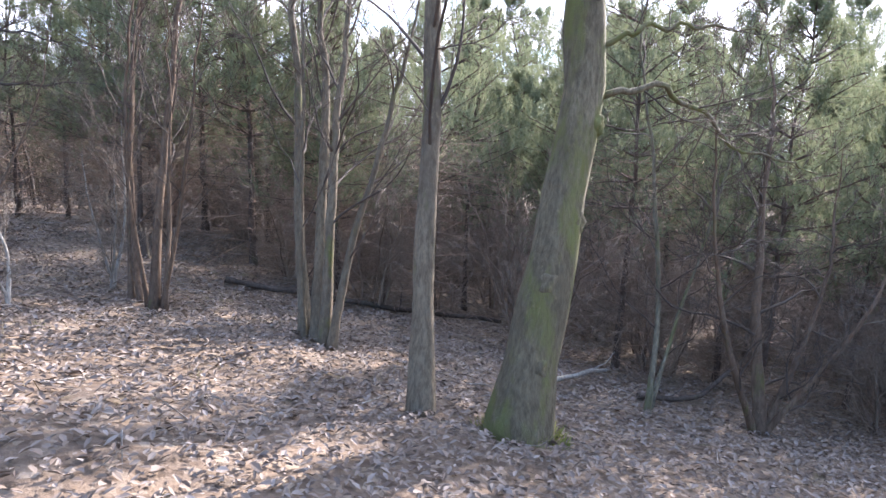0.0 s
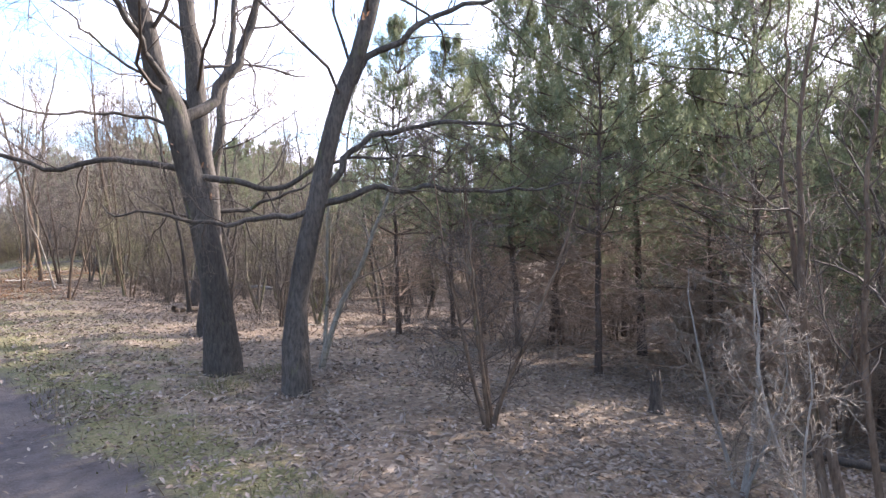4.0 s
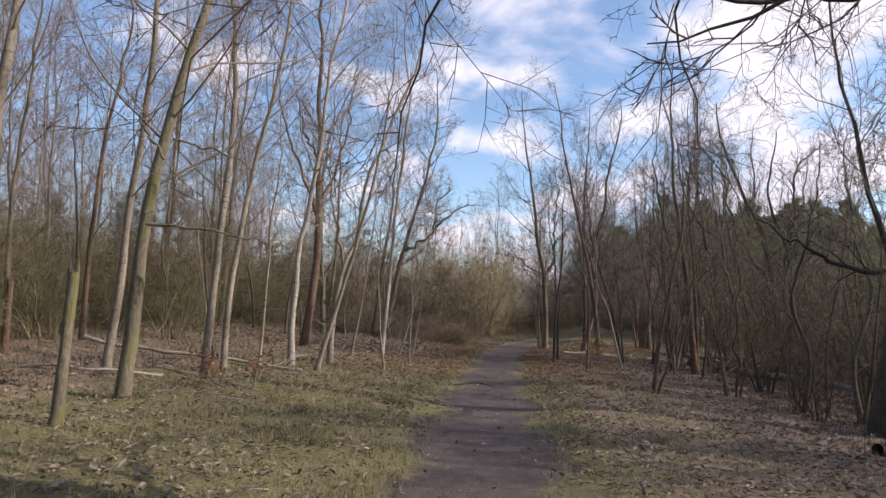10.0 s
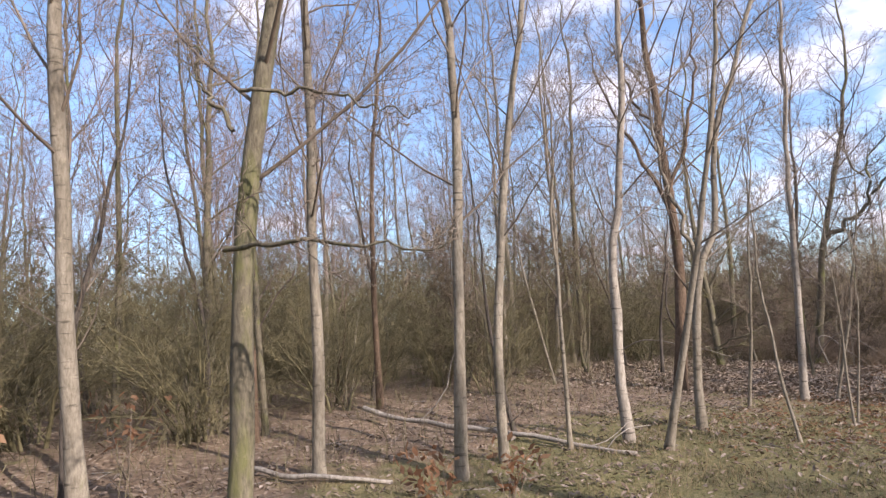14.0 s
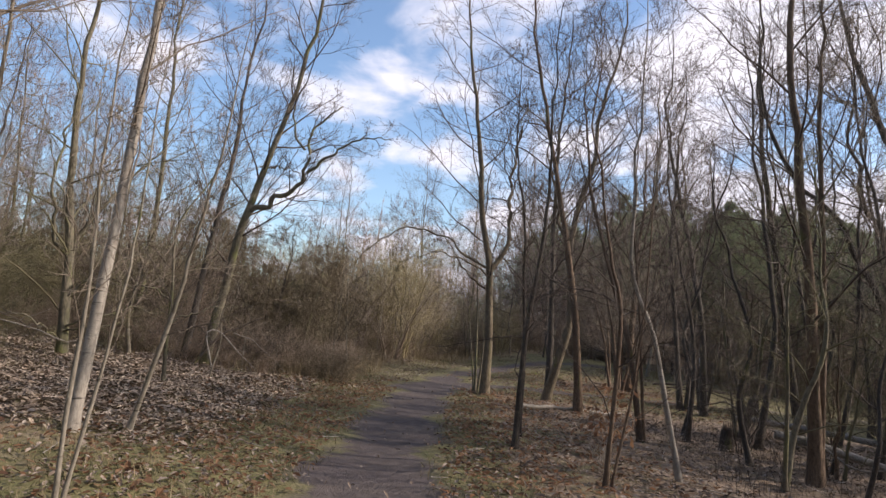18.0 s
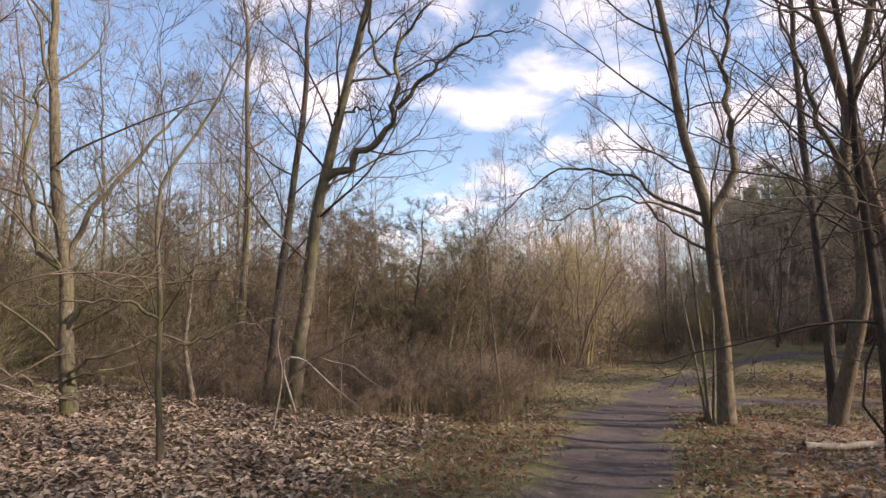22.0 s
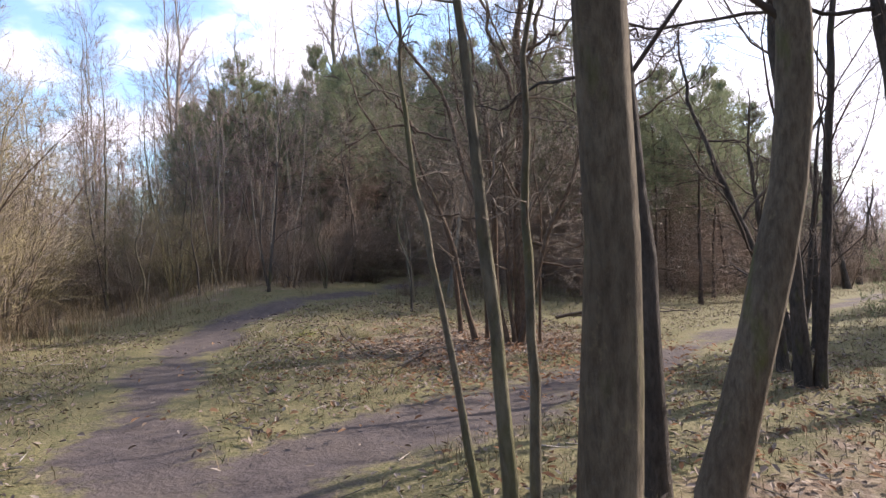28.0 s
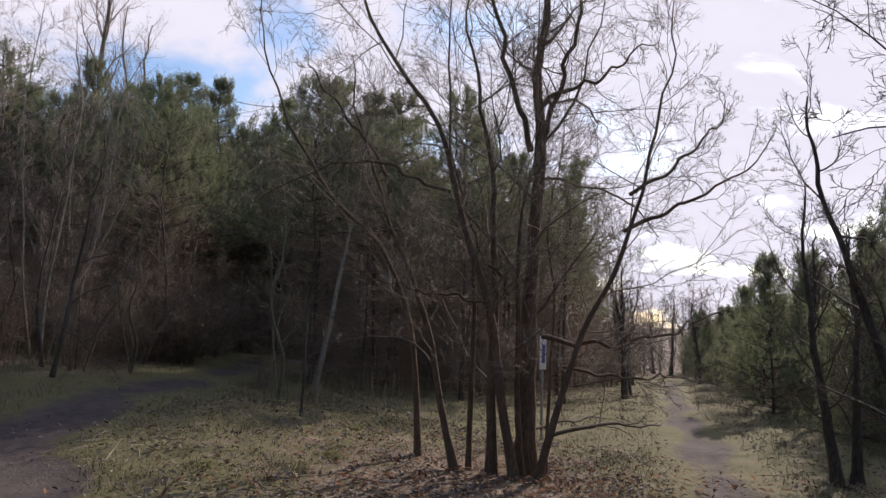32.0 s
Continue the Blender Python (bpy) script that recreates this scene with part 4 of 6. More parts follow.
for n, (x, y, r, dx, dy, h, wood, word) in enumerate((
        (-4.97, 23.85, 0.03, 0.13, -0.15, 5.5, BARK_PALE, "thin pale"), (-12.0, 23.5, 0.095, 0.3, -0.14, 10, BARK_GREY, "grey"), (-11.3, 32.4, 0.085, 0.5, -0.9, 11, BARK_PALE, "pale"), (-4.28, 28.4, 0.03, 0.4, -0.4, 5, BARK_PALE, "thin pale"),
        (-8.3, 29.2, 0.034, -0.16, -0.6, 6, BARK_PALE, "thin leaning"), (-3.3, 29.9, 0.03, 0.5, -0.2, 4.5, BARK_PALE, "thin leaning"), (-4.1, 24.55, 0.05, 0.8, -0.16, 7, BARK_PALE, "leaning"),
        (-8.2, 41.2, 0.10, 0.5, -0.4, 11, BARK_GREY, "grey"), (-8.9, 24.7, 0.06, 0.1, -0.1, 9, BARK_RED, "brown"), (-9.6, 33.0, 0.10, 0.2, -0.2, 11, BARK_GREY, "grey"), (-10.6, 34.2, 0.08, 0.1, -0.1, 10, BARK_GREY, "grey"))):
    tree("young_tree", x, y, [(r, [(dx * 0.5, dy * 0.5, h * 0.2), (dx, dy, h * 0.42)], (0, 0))], h, "pole" if r > 0.05 else "sapling", wood, TWIG_OLIVE if n % 3 == 1 else TWIG_TAN, 40 + n, word + " young tree in the thicket", sides=9)
elbow_tree = tree("crooked_alder", -4.9, 37.2, [(0.10, [(0.30, -0.15, 1.7), (0.45, -0.22, 2.6), (0.57, -0.26, 3.15), (0.97, -0.36, 4.9)], (0, 0))], 9.5, "pole", BARK_GREY, TWIG_DARK, 60, "tree with one great elbow shaped limb over the path",
     extra=[(0.07, [(0.62, -0.26, 3.05), (1.3, -0.36, 3.45), (1.67, -0.44, 3.81), (1.59, -0.48, 4.33), (1.85, -0.56, 4.82), (2.32, -0.65, 5.18)]), (0.04, [(1.67, -0.44, 3.85), (2.22, -0.55, 4.31), (2.74, -0.64, 4.58), (3.3, -0.7, 4.6)]), (0.03, [(1.59, -0.48, 4.3), (1.3, -0.4, 4.7), (1.3, -0.4, 5.4), (1.1, -0.4, 6.2)]), (0.026, [(0.7, -0.2, 3.95), (1.1, -0.3, 3.95), (1.6, -0.45, 3.85)])])
elbow_tree.scale = (1.1, 1.1, 1.1)
tree("alder_tree", -5.4, 37.4, [(0.08, [(0.12, 0.05, 1.4), (0.24, 0.1, 2.6), (0.42, 0.17, 4.6)], (0, 0))], 10, "pole", BARK_OAK, TWIG_DARK, 66, "slim dark tree close beside the elbowed one")
tree("alder_tree", -6.7, 34.9, [(0.097, [(-0.05, -0.05, 0.9), (-0.07, -0.07, 1.75), (-0.17, -0.17, 2.68), (-0.20, -0.20, 3.8), (-0.23, -0.23, 4.6), (-0.1, -0.3, 6.0)], (0, 0))], 9, "low", BARK_GREY, TWIG_OLIVE, 61, "olive barked tree with low spreading branches",
     extra=[(0.045, [(-0.07, -0.08, 1.7), (-0.23, -0.34, 2.18), (-0.35, -0.49, 3.04), (-0.25, -0.39, 4.13), (-0.22, -0.36, 5.0)]), (0.05, [(-0.07, -0.08, 1.72), (0.20, 0.05, 2.57), (0.53, 0.39, 3.27), (1.14, 1.00, 4.48)]), (0.032, [(-0.06, -0.08, 1.05), (0.60, 0.04, 1.68), (0.91, 0.34, 1.99), (1.59, 1.03, 2.59), (1.98, 1.42, 2.97)]),
            (0.022, [(-0.04, -0.06, 0.42), (0.4, -0.3, 0.51), (0.68, -0.16, 0.56), (0.97, 0.12, 0.74), (0.84, -0.01, 1.20)]), (0.026, [(-0.04, -0.06, 0.5), (0.69, -0.15, 0.77), (1.07, 0.22, 0.94), (1.44, 0.60, 0.93), (1.60, 0.75, 1.20), (1.55, 0.70, 1.41)]), (0.024, [(-0.06, -0.08, 1.0), (0.57, -0.14, 1.55), (0.76, 0.06, 1.66), (1.01, 0.30, 2.28), (0.92, 0.22, 2.95)]),
            (0.026, [(-0.03, -0.06, 0.25), (-0.10, -0.8, 0.6), (-0.35, -1.34, 0.78), (-0.63, -1.62, 1.03)]), (0.02, [(-0.09, -0.1, 2.0), (-0.2, -0.59, 3.0), (-0.63, -1.05, 3.16), (-1.30, -1.72, 3.54)])])
tree("young_tree", -4.3, 33.4, [(0.034, [(-0.03, -0.02, 0.7), (-0.03, -0.03, 1.4), (-0.06, -0.04, 2.1), (-0.06, -0.05, 2.5), (0.08, 0.06, 2.9), (0.27, 0.21, 3.4), (0.43, 0.33, 4.0)], (0, 0))], 5.0, "low", BARK_GREY, TWIG_DARK, 64, "crooked young tree with long curving branches", sides=9, extra=[(0.02, [(-0.04, -0.03, 0.9), (0.23, 0.18, 1.13), (0.59, 0.45, 1.26), (1.02, 0.78, 1.3)]), (0.018, [(-0.03, -0.03, 1.3), (-0.4, -0.2, 1.5), (-0.9, -0.4, 1.45), (-1.3, -0.5, 1.6)])])
tree("elder_bush", -4.13, 35.16, [(0.018, [(0.14, -0.05, 0.7), (0.13, -0.13, 1.13), (0.33, -0.13, 1.72), (0.53, -0.1, 2.1)], (0, 0))], 2.6, "bare", BARK_PALE, TWIG_TAN, 62, "crooked pale dead stem", "bush", sides=7)
tree("elder_bush", -6.4, 36.95, [(0.048, [(-0.04, -0.19, 0.9), (0.05, -0.28, 1.5)], (0, 0))], 3.2, "scrub", BARK_PALE, TWIG_TAN, 63, "crooked pale stem in the brush", "bush", sides=7)

# right of the path, between the oaks and the fork
tree("ash_tree", 3.05, 36.6, [(0.09, [(-0.17, -0.2, 1.5), (-0.47, -0.4, 3.2), (-1.1, -0.68, 5.7)], (0, 0))], 10, "spread", BARK_RED, TWIG_DARK, 70, "dark curving tree with a forked crown")
tree("ash_tree", 1.2, 37.75, [(0.105, [(0.0, -0.08, 1.2), (-0.06, -0.13, 2.1), (-0.09, -0.15, 2.8), (-0.25, -0.2, 3.5), (-0.45, -0.2, 4.6)], (0, 0))], 10, "spread", BARK_MANY, TWIG_DARK, 71, "smooth grey forked tree standing at the fork of the paths",
     extra=[(0.075, [(-0.09, -0.15, 2.75), (0.12, -0.1, 3.1), (0.25, -0.05, 3.7), (0.3, 0.0, 5.0), (0.5, 0.1, 7.0)]), (0.034, [(-0.1, -0.15, 2.8), (-0.5, -0.1, 3.0), (-1.2, -0.1, 3.5), (-2.0, -0.2, 3.6), (-2.8, -0.3, 3.1), (-3.2, -0.3, 2.6)]),
            (0.027, [(-0.08, -0.15, 2.6), (-0.6, -0.4, 2.9), (-1.4, -0.8, 3.0), (-2.2, -1.0, 2.7)]), (0.027, [(-0.08, -0.15, 2.3), (-0.6, 0.1, 2.7), (-1.0, 0.2, 3.3), (-1.6, 0.3, 4.2)])])
tree("coppice_stub", 1.0, 37.9, [(0.032, [(-0.03, 0.02, 0.9), (-0.06, 0.05, 1.6), (-0.1, 0.1, 2.6)], (0, 0)), (0.026, [(0.05, 0.0, 0.8), (0.07, 0.03, 1.5)], (0.06, 0.03)), (0.02, [(-0.08, 0.06, 0.9)], (-0.04, 0.04))], 3.6, "bare", BARK_GREY, TWIG_TAN, 72, "thin green coppice stems beside the forked tree", "tree", sides=8)
tree("ash_tree", 2.85, 38.86, [(0.088, [(0.0, 0.02, 1.4), (-0.03, 0.12, 3.0), (-0.08, 0.22, 4.6)], (0, 0))], 10, "spread", BARK_OAK, TWIG_DARK, 73, "straight dark tree beside the fork", extra=[(0.018, [(-0.02, 0.1, 2.55), (0.0, 0.7, 2.62), (0.1, 1.4, 2.6), (0.2, 2.1, 2.7)]), (0.022, [(-0.03, 0.1, 2.7), (0.5, 0.6, 3.1), (1.2, 1.0, 3.2), (2.0, 1.3, 3.3)]), (0.03, [(-0.03, 0.12, 3.0), (0.1, -0.5, 3.4), (0.3, -1.2, 3.6)])])
tree("ash_tree", 2.71, 38.37, [(0.115, [(0.25, -0.16, 1.1), (0.40, -0.26, 1.86), (0.38, -0.3, 2.85), (0.27, -0.3, 3.55), (0.45, -0.35, 5.0)], (0, 0))], 10, "spread", BARK_MANY, TWIG_DARK, 74, "leaning grey tree with a swept trunk", extra=[(0.06, [(0.28, -0.3, 3.4), (0.1, -0.35, 4.0), (-0.2, -0.3, 5.2), (-0.4, -0.3, 6.5)])])
tree("ash_tree", 6.5, 39.85, [(0.08, [(-0.2, -0.02, 2.0), (-0.4, -0.03, 3.6), (-0.52, -0.05, 4.8)], (0, 0)), (0.06, [(0.05, -0.1, 1.6), (0.15, -0.1, 3.0)], (0.12, -0.1))], 9, "spread", BARK_OAK, TWIG_DARK, 76, "dark twin stemmed tree by the ride")
tree("ash_tree", 6.75, 39.0, [(0.088, [(-0.15, -0.08, 2.2), (-0.35, -0.08, 3.7), (-0.5, -0.05, 4.8)], (0, 0))], 10, "spread", BARK_OAK, TWIG_DARK, 77, "dark straight tree by the ride", extra=[(0.028, [(-0.35, -0.08, 3.6), (-1.2, 0.5, 3.6), (-2.2, 1.2, 3.55), (-3.4, 1.8, 3.7)])])
tree("thorn_bush", 7.3, 40.5, [(0.072, [(-0.08, 0.03, 0.74), (-0.28, 0.24, 1.77), (-0.52, 0.5, 2.8)], (0, 0)), (0.05, [(0.15, -0.1, 0.9)], (0.1, -0.1))], 4.2, "scrub", BARK_OAK, TWIG_DARK, 78, "dark leaning thorn tree by the ride", sides=8)
tree("oak_tree", 8.85, 41.2, [(0.068, [(-0.16, 0.09, 0.8), (-0.36, 0.2, 1.9)], (0, 0)), (0.066, [(-0.02, -0.03, 1.24)], (0.25, -0.2))], 3.7, "spread", BARK_OAK, TWIG_DARK, 79, "small dark twin stemmed oak by the ride", sides=8)
for n, (x, y, r, a, b, h) in enumerate(((0.95, 31.3, 0.042, (0.02, -0.16, 1.4), (0.15, -0.34, 2.8), 6), (1.67, 29.75, 0.029, (0.01, -0.2, 1.75), (-0.16, -0.27, 2.4), 5), (1.15, 32.3, 0.036, (-0.02, -0.15, 1.15), (-0.1, -0.3, 2.4), 5.5),
                                        (4.9, 31.4, 0.095, (-0.3, -0.3, 2.6), (-0.62, -0.48, 4.26), 9), (7.4, 36.0, 0.10, (-0.6, -0.2, 3.0), (-1.1, -0.3, 5.0), 10), (3.2, 33.2, 0.05, (-0.3, -0.1, 1.6), (-0.6, 0.1, 3.0), 7), (5.6, 34.2, 0.07, (0.3, 0.1, 2.0), (0.2, 0.3, 3.6), 8), (2.3, 25.2, 0.045, (0.1, 0.0, 1.0), (0.3, 0.0, 2.0), 5))):
    tree("young_tree", x, y, [(r, [a, b], (0, 0)), (r * 0.6, [(a[0] + 0.2, a[1] + 0.1, a[2] * 0.8)], (0.08, 0.05))][: 1 + n % 2], h, "scrub" if n % 3 else "spread", BARK_RED if n % 2 else BARK_OAK, TWIG_DARK, 80 + n, "dark crooked young tree in the scrub", sides=8)
tree("birch_tree", 2.66, 30.3, [(0.036, [(-0.25, -0.08, 1.0), (-0.42, -0.15, 1.6), (-0.72, -0.2, 2.3), (-0.85, -0.3, 3.2)], (0, 0))], 5.5, "spread", BARK_WHITE, TWIG_DARK, 90, "leaning young birch with patches of white bark", sides=9)

tree("crooked_oak", 8.02, 33.07, [(0.13, [(-0.37, -0.17, 2.93), (-0.66, -0.27, 4.61), (-0.93, -0.30, 5.54), (-1.42, -0.31, 6.83)], (0, 0)), (0.11, [(0.01, -0.25, 2.77), (-0.21, -0.34, 4.17), (-0.63, -0.35, 5.28), (-0.56, -0.50, 6.51)], (0.12, -0.05))], 8.5, "oak", BARK_OAK, TWIG_DARK, 95, "dark crooked oak of several twisting stems in the scrub",
     extra=[(0.085, [(-0.05, 0.06, 0.02), (-0.24, 0.05, 0.53), (-1.03, 0.04, 2.60), (-1.81, 0.08, 4.06), (-2.64, 0.19, 5.13), (-3.04, 0.17, 6.24), (-3.16, 0.10, 7.27)]), (0.07, [(0.01, -0.25, 2.77), (-0.05, -0.35, 3.90), (0.18, -0.52, 4.96), (0.09, -0.60, 5.90), (0.35, -0.74, 6.58), (0.86, -0.92, 6.99)]), (0.05, [(0.00, -0.42, 4.38), (0.55, -0.56, 4.42), (1.20, -0.71, 4.18), (1.87, -0.87, 4.04)]), (0.055, [(-0.37, -0.17, 2.93), (-1.26, -0.06, 4.10), (-1.66, -0.10, 5.49), (-1.76, -0.19, 6.52), (-2.29, -0.14, 7.33)])])

# the many stemmed tree beside the ride
HERO = [(0.125, [(0.01, -0.02, 1.63), (0.04, -0.06, 3.11), (0.07, -0.11, 4.61), (0.10, -0.15, 5.37)], (0.11, 0.01)),
        (0.062, [(-0.10, 0.14, 0.92), (-0.17, 0.26, 1.90), (-0.33, 0.49, 2.67), (-0.44, 0.66, 3.37), (-0.51, 0.77, 4.00), (-0.67, 1.02, 4.48), (-0.87, 1.33, 4.96)], (-0.23, -0.02)),
        (0.068, [(-0.01, 0.02, 1.18), (-0.01, 0.01, 2.35), (-0.06, 0.09, 3.45), (-0.12, 0.18, 3.97), (-0.24, 0.37, 4.85)], (-0.10, 0.34)),
        (0.052, [(-0.11, 0.17, 0.86), (-0.19, 0.29, 1.73), (-0.33, 0.50, 2.53), (-0.51, 0.78, 3.55), (-0.61, 0.93, 4.35)], (-0.26, 0.76)),
        (0.038, [(0.01, -0.01, 1.16), (0.02, -0.02, 2.20), (-0.06, 0.10, 3.10), (-0.15, 0.22, 4.00)], (-0.08, 0.67)),
        (0.048, [(-0.04, 0.06, 1.11), (-0.12, 0.18, 1.95), (-0.35, 0.53, 2.79), (-0.56, 0.86, 3.16), (-0.91, 1.39, 3.98)], (-0.09, 1.40)),
        (0.048, [(0.12, -0.18, 0.81), (0.29, -0.45, 1.80), (0.48, -0.72, 2.45), (0.65, -0.99, 3.55), (0.80, -1.22, 4.36)], (-0.18, -0.28)),
        (0.042, [(-0.04, 0.06, 0.91), (-0.04, 0.05, 1.77), (-0.02, 0.03, 2.86), (0.06, -0.09, 3.81)], (-0.09, -0.05)),
        (0.025, [(0.03, -0.04, 1.19), (0.06, -0.10, 2.16), (0.01, -0.01, 2.91), (0.09, -0.14, 3.90)], (0.34, -0.15))]
tree("many_stemmed_tree", 6.45, 44.3, HERO, 8.4, "many", BARK_RED, TWIG_TAN, 100, "tree of many grey brown stems rising from one foot", sides=10,
     extra=[(0.022, [(-0.51, 0.22, 2.01), (-0.81, 0.68, 2.09), (-1.11, 1.14, 2.20), (-1.37, 1.53, 2.25)]), (0.028, [(-0.68, 0.66, 3.30), (-0.92, 1.03, 3.45), (-1.15, 1.38, 3.64), (-1.59, 2.05, 3.49), (-1.94, 2.59, 3.12)]),
            (0.036, [(-0.07, -0.26, 1.64), (0.37, -0.92, 1.56), (0.76, -1.52, 1.76), (1.13, -2.08, 2.04)]), (0.032, [(0.46, -1.06, 2.90), (0.70, -1.43, 3.14), (0.98, -1.85, 3.39), (1.26, -2.29, 3.71), (1.43, -2.53, 4.10)]),
            (0.036, [(0.08, -0.13, 4.43), (0.24, -0.37, 4.67), (0.48, -0.73, 4.82), (0.68, -1.04, 5.11), (0.89, -1.35, 5.36)]), (0.03, [(-0.11, 0.16, 2.13), (-0.23, 0.36, 2.49), (-0.34, 0.52, 2.84), (-0.5, 0.7, 3.5)]),
            (0.032, [(-0.78, 1.54, 3.55), (-1.03, 1.93, 4.26), (-1.28, 2.30, 4.75), (-1.40, 2.49, 5.17)]), (0.032, [(0.90, -1.00, 3.42), (1.23, -1.51, 3.84), (1.53, -1.96, 4.41), (1.56, -2.01, 4.81)]),
            (0.024, [(0.14, -0.42, 1.30), (0.55, -0.95, 1.15), (1.0, -1.5, 1.2), (1.4, -2.0, 1.1)]), (0.05, [(0.12, -0.02, 3.6), (0.3, -0.3, 4.6), (0.42, -0.5, 5.8), (0.5, -0.6, 7.2)]), (0.05, [(0.12, 0.0, 3.9), (-0.1, 0.2, 4.9), (-0.3, 0.4, 6.0), (-0.4, 0.6, 7.2)])])

# ---------------------------------------------------------------- thickets and far woods
def bush(name, x, y, seed, height, stems, spread, wood, twigs, label, style="thicket", group="thicket"):
    """A bush of many arching stems, its twigs reaching almost to the ground."""
    r2 = np.random.default_rng(seed)
    root = thing(name, x, y, label, "bush", group)
    high = Shape()
    for n in range(stems):
        a, w, h = r2.uniform(0, 6.28), r2.uniform(0.15, 1) * spread, height * r2.uniform(0.65, 1.05)
        line = stem_line([(w * math.cos(a) * 0.35, w * math.sin(a) * 0.35, h * 0.3), (w * math.cos(a) * 0.95, w * math.sin(a) * 0.95, h * 0.62), (w * math.cos(a) * 1.6, w * math.sin(a) * 1.6, h * 0.85)], h * 0.86, 12, r2, 0.035) + np.array([0.16 * spread * math.cos(a), 0.16 * spread * math.sin(a), 0])
        rad = stem_radii(line, height * (0.0058 if style != "brush" else 0.003) * r2.uniform(0.6, 1.3) + 0.004)
        sh = Shape() if n < 3 else high
        sh.tubes(line[None], rad[None], 5)
        if n < 3:
            part("stem", sh.mesh("stem"), wood, root)
        boughs(r2, line, rad, h, style, None, high)
    part("crown", high.mesh("crown"), twigs, root)
    return root


OLIVE = [bush("thicket_bush", -8.3, 27.0, 201, 2.7, 9, 1.3, BARK_GREY, TWIG_OLIVE, "olive green twiggy bush under the trees"), bush("thicket_bush", -9.0, 21.5, 202, 2.3, 8, 1.2, BARK_GREY, TWIG_OLIVE, "low olive twiggy bush under the trees"),
         bush("thicket_bush", -10.0, 24.5, 212, 3.0, 8, 1.2, BARK_RED, TWIG_OLIVE, "brown green twiggy bush under the trees")]
BROWN = [bush("brush_clump", -3.4, 38.9, 203, 1.05, 12, 0.8, BARK_RED, TWIG_BRUSH, "dense dry brown brush beside the path", "brush"), bush("brush_clump", -5.4, 39.7, 204, 1.3, 11, 0.9, BARK_GREY, TWIG_BRUSH, "low grey brown twiggy bush with fine shoots", "brush"),
         bush("brush_clump", -4.4, 40.2, 213, 1.25, 12, 0.9, BARK_RED, TWIG_MOSSY, "dry olive brown twiggy bush with fine shoots", "brush"), bush("brush_clump", -6.4, 40.2, 215, 3.0, 9, 1.2, BARK_RED, TWIG_BRUSH, "dark brown bush with fine shoots")]
YELLOW = [bush("willow_bush", -5.0, 47.5, 205, 4.4, 10, 1.5, BARK_GREY, TWIG_YELLOW, "tall straw yellow willow bush"), bush("willow_bush", -2.6, 51.0, 206, 3.8, 10, 1.4, BARK_GREY, TWIG_YELLOW, "straw yellow willow bush at the clearing"),
          bush("willow_bush", -7.0, 50.0, 214, 4.2, 9, 1.4, BARK_RED, TWIG_TAN, "tall brown willow bush at the clearing")]
SCRUB = [bush("scrub_bush", 4.4, 19.0, 207, 3.8, 5, 0.9, BARK_OAK, TWIG_DARK, "dark thin stemmed scrub in dead leaves"), bush("scrub_bush", 3.9, 25.6, 208, 4.4, 4, 0.8, BARK_RED, TWIG_OLIVE, "thin stemmed scrub with greenish twigs", "scrub"), bush("scrub_bush", 5.2, 27.4, 209, 3.0, 6, 1.0, BARK_OAK, TWIG_DARK, "low dark scrub in dead leaves")]
FAR = [tree("woodland_tree", -13.0, 27.0, [(0.075, [(0.1, 0.1, 3), (0.2, 0.0, 5.5)], (0, 0))], 12, "far", BARK_PALE, TWIG_DUSK, 301, "pale slim woodland tree with grey brown twigs", group="wood", sides=7), tree("woodland_tree", -11.0, 18.5, [(0.066, [(-0.1, 0.1, 3), (-0.2, 0.2, 5.5)], (0, 0))], 11, "far", BARK_GREY, TWIG_MAUVE, 302, "grey woodland tree with reddish twigs", group="wood", sides=7),
       tree("woodland_tree", -10.0, 30.0, [(0.055, [(0.1, -0.1, 3), (0.3, -0.2, 5.5)], (0, 0))], 10, "far", BARK_PALE, TWIG_OLIVE, 303, "slim woodland tree with olive twigs", group="wood", sides=7), tree("woodland_tree", -15.0, 22.0, [(0.07, [(0.0, 0.2, 3), (0.1, 0.2, 5.5)], (0, 0))], 12, "far", BARK_GREY, TWIG_DUSK, 304, "grey woodland tree with grey brown twigs", group="wood", sides=7)]
TALL = [tree("poplar_tree", 18.0, 75.0, [(0.3, [(0, 0, 8)], (0, 0))], 23, "narrow", BARK_GREY, TWIG_MAUVE, 305, "tall narrow poplar with reddish twigs", sides=7), tree("birch_tree", 6.2, 66.0, [(0.16, [(0.2, 0, 6)], (0, 0)), (0.12, [(-0.4, 0.2, 5)], (0.3, 0.2))], 14, "narrow", BARK_WHITE, TWIG_MAUVE, 306, "tall pale birch group", sides=7)]

stand(FAR, -30, -7.8, 8, 62, 3.1, 0.65, 1.0, lambda x, y: x < -7.6 - (0 if y < 26 else 1.2), 0.45)
stand(OLIVE, -15, -8.2, 10, 37, 1.75, 0.5, 1.3, lambda x, y: x < -8.4 + 0.4 * math.sin(y), 0.45)
stand(OLIVE, -30, -15, 2, 50, 2.9, 1.1, 1.7)
stand(BROWN[:3], -9.5, -2.0, 36.6, 44, 0.85, 0.45, 1.0, lambda x, y: x < -2.1 - 0.04 * (y - 36) and y > 36.8 + 0.8 * float(ease(-5.5, -7.5, x)) + 1.8 * float(ease(-3.4, -2.0, x)), 0.45)
stand(BROWN + OLIVE[:2], -10, -2.6, 43, 50, 1.5, 0.45, 0.85, lambda x, y: x < -2.6, 0.45)
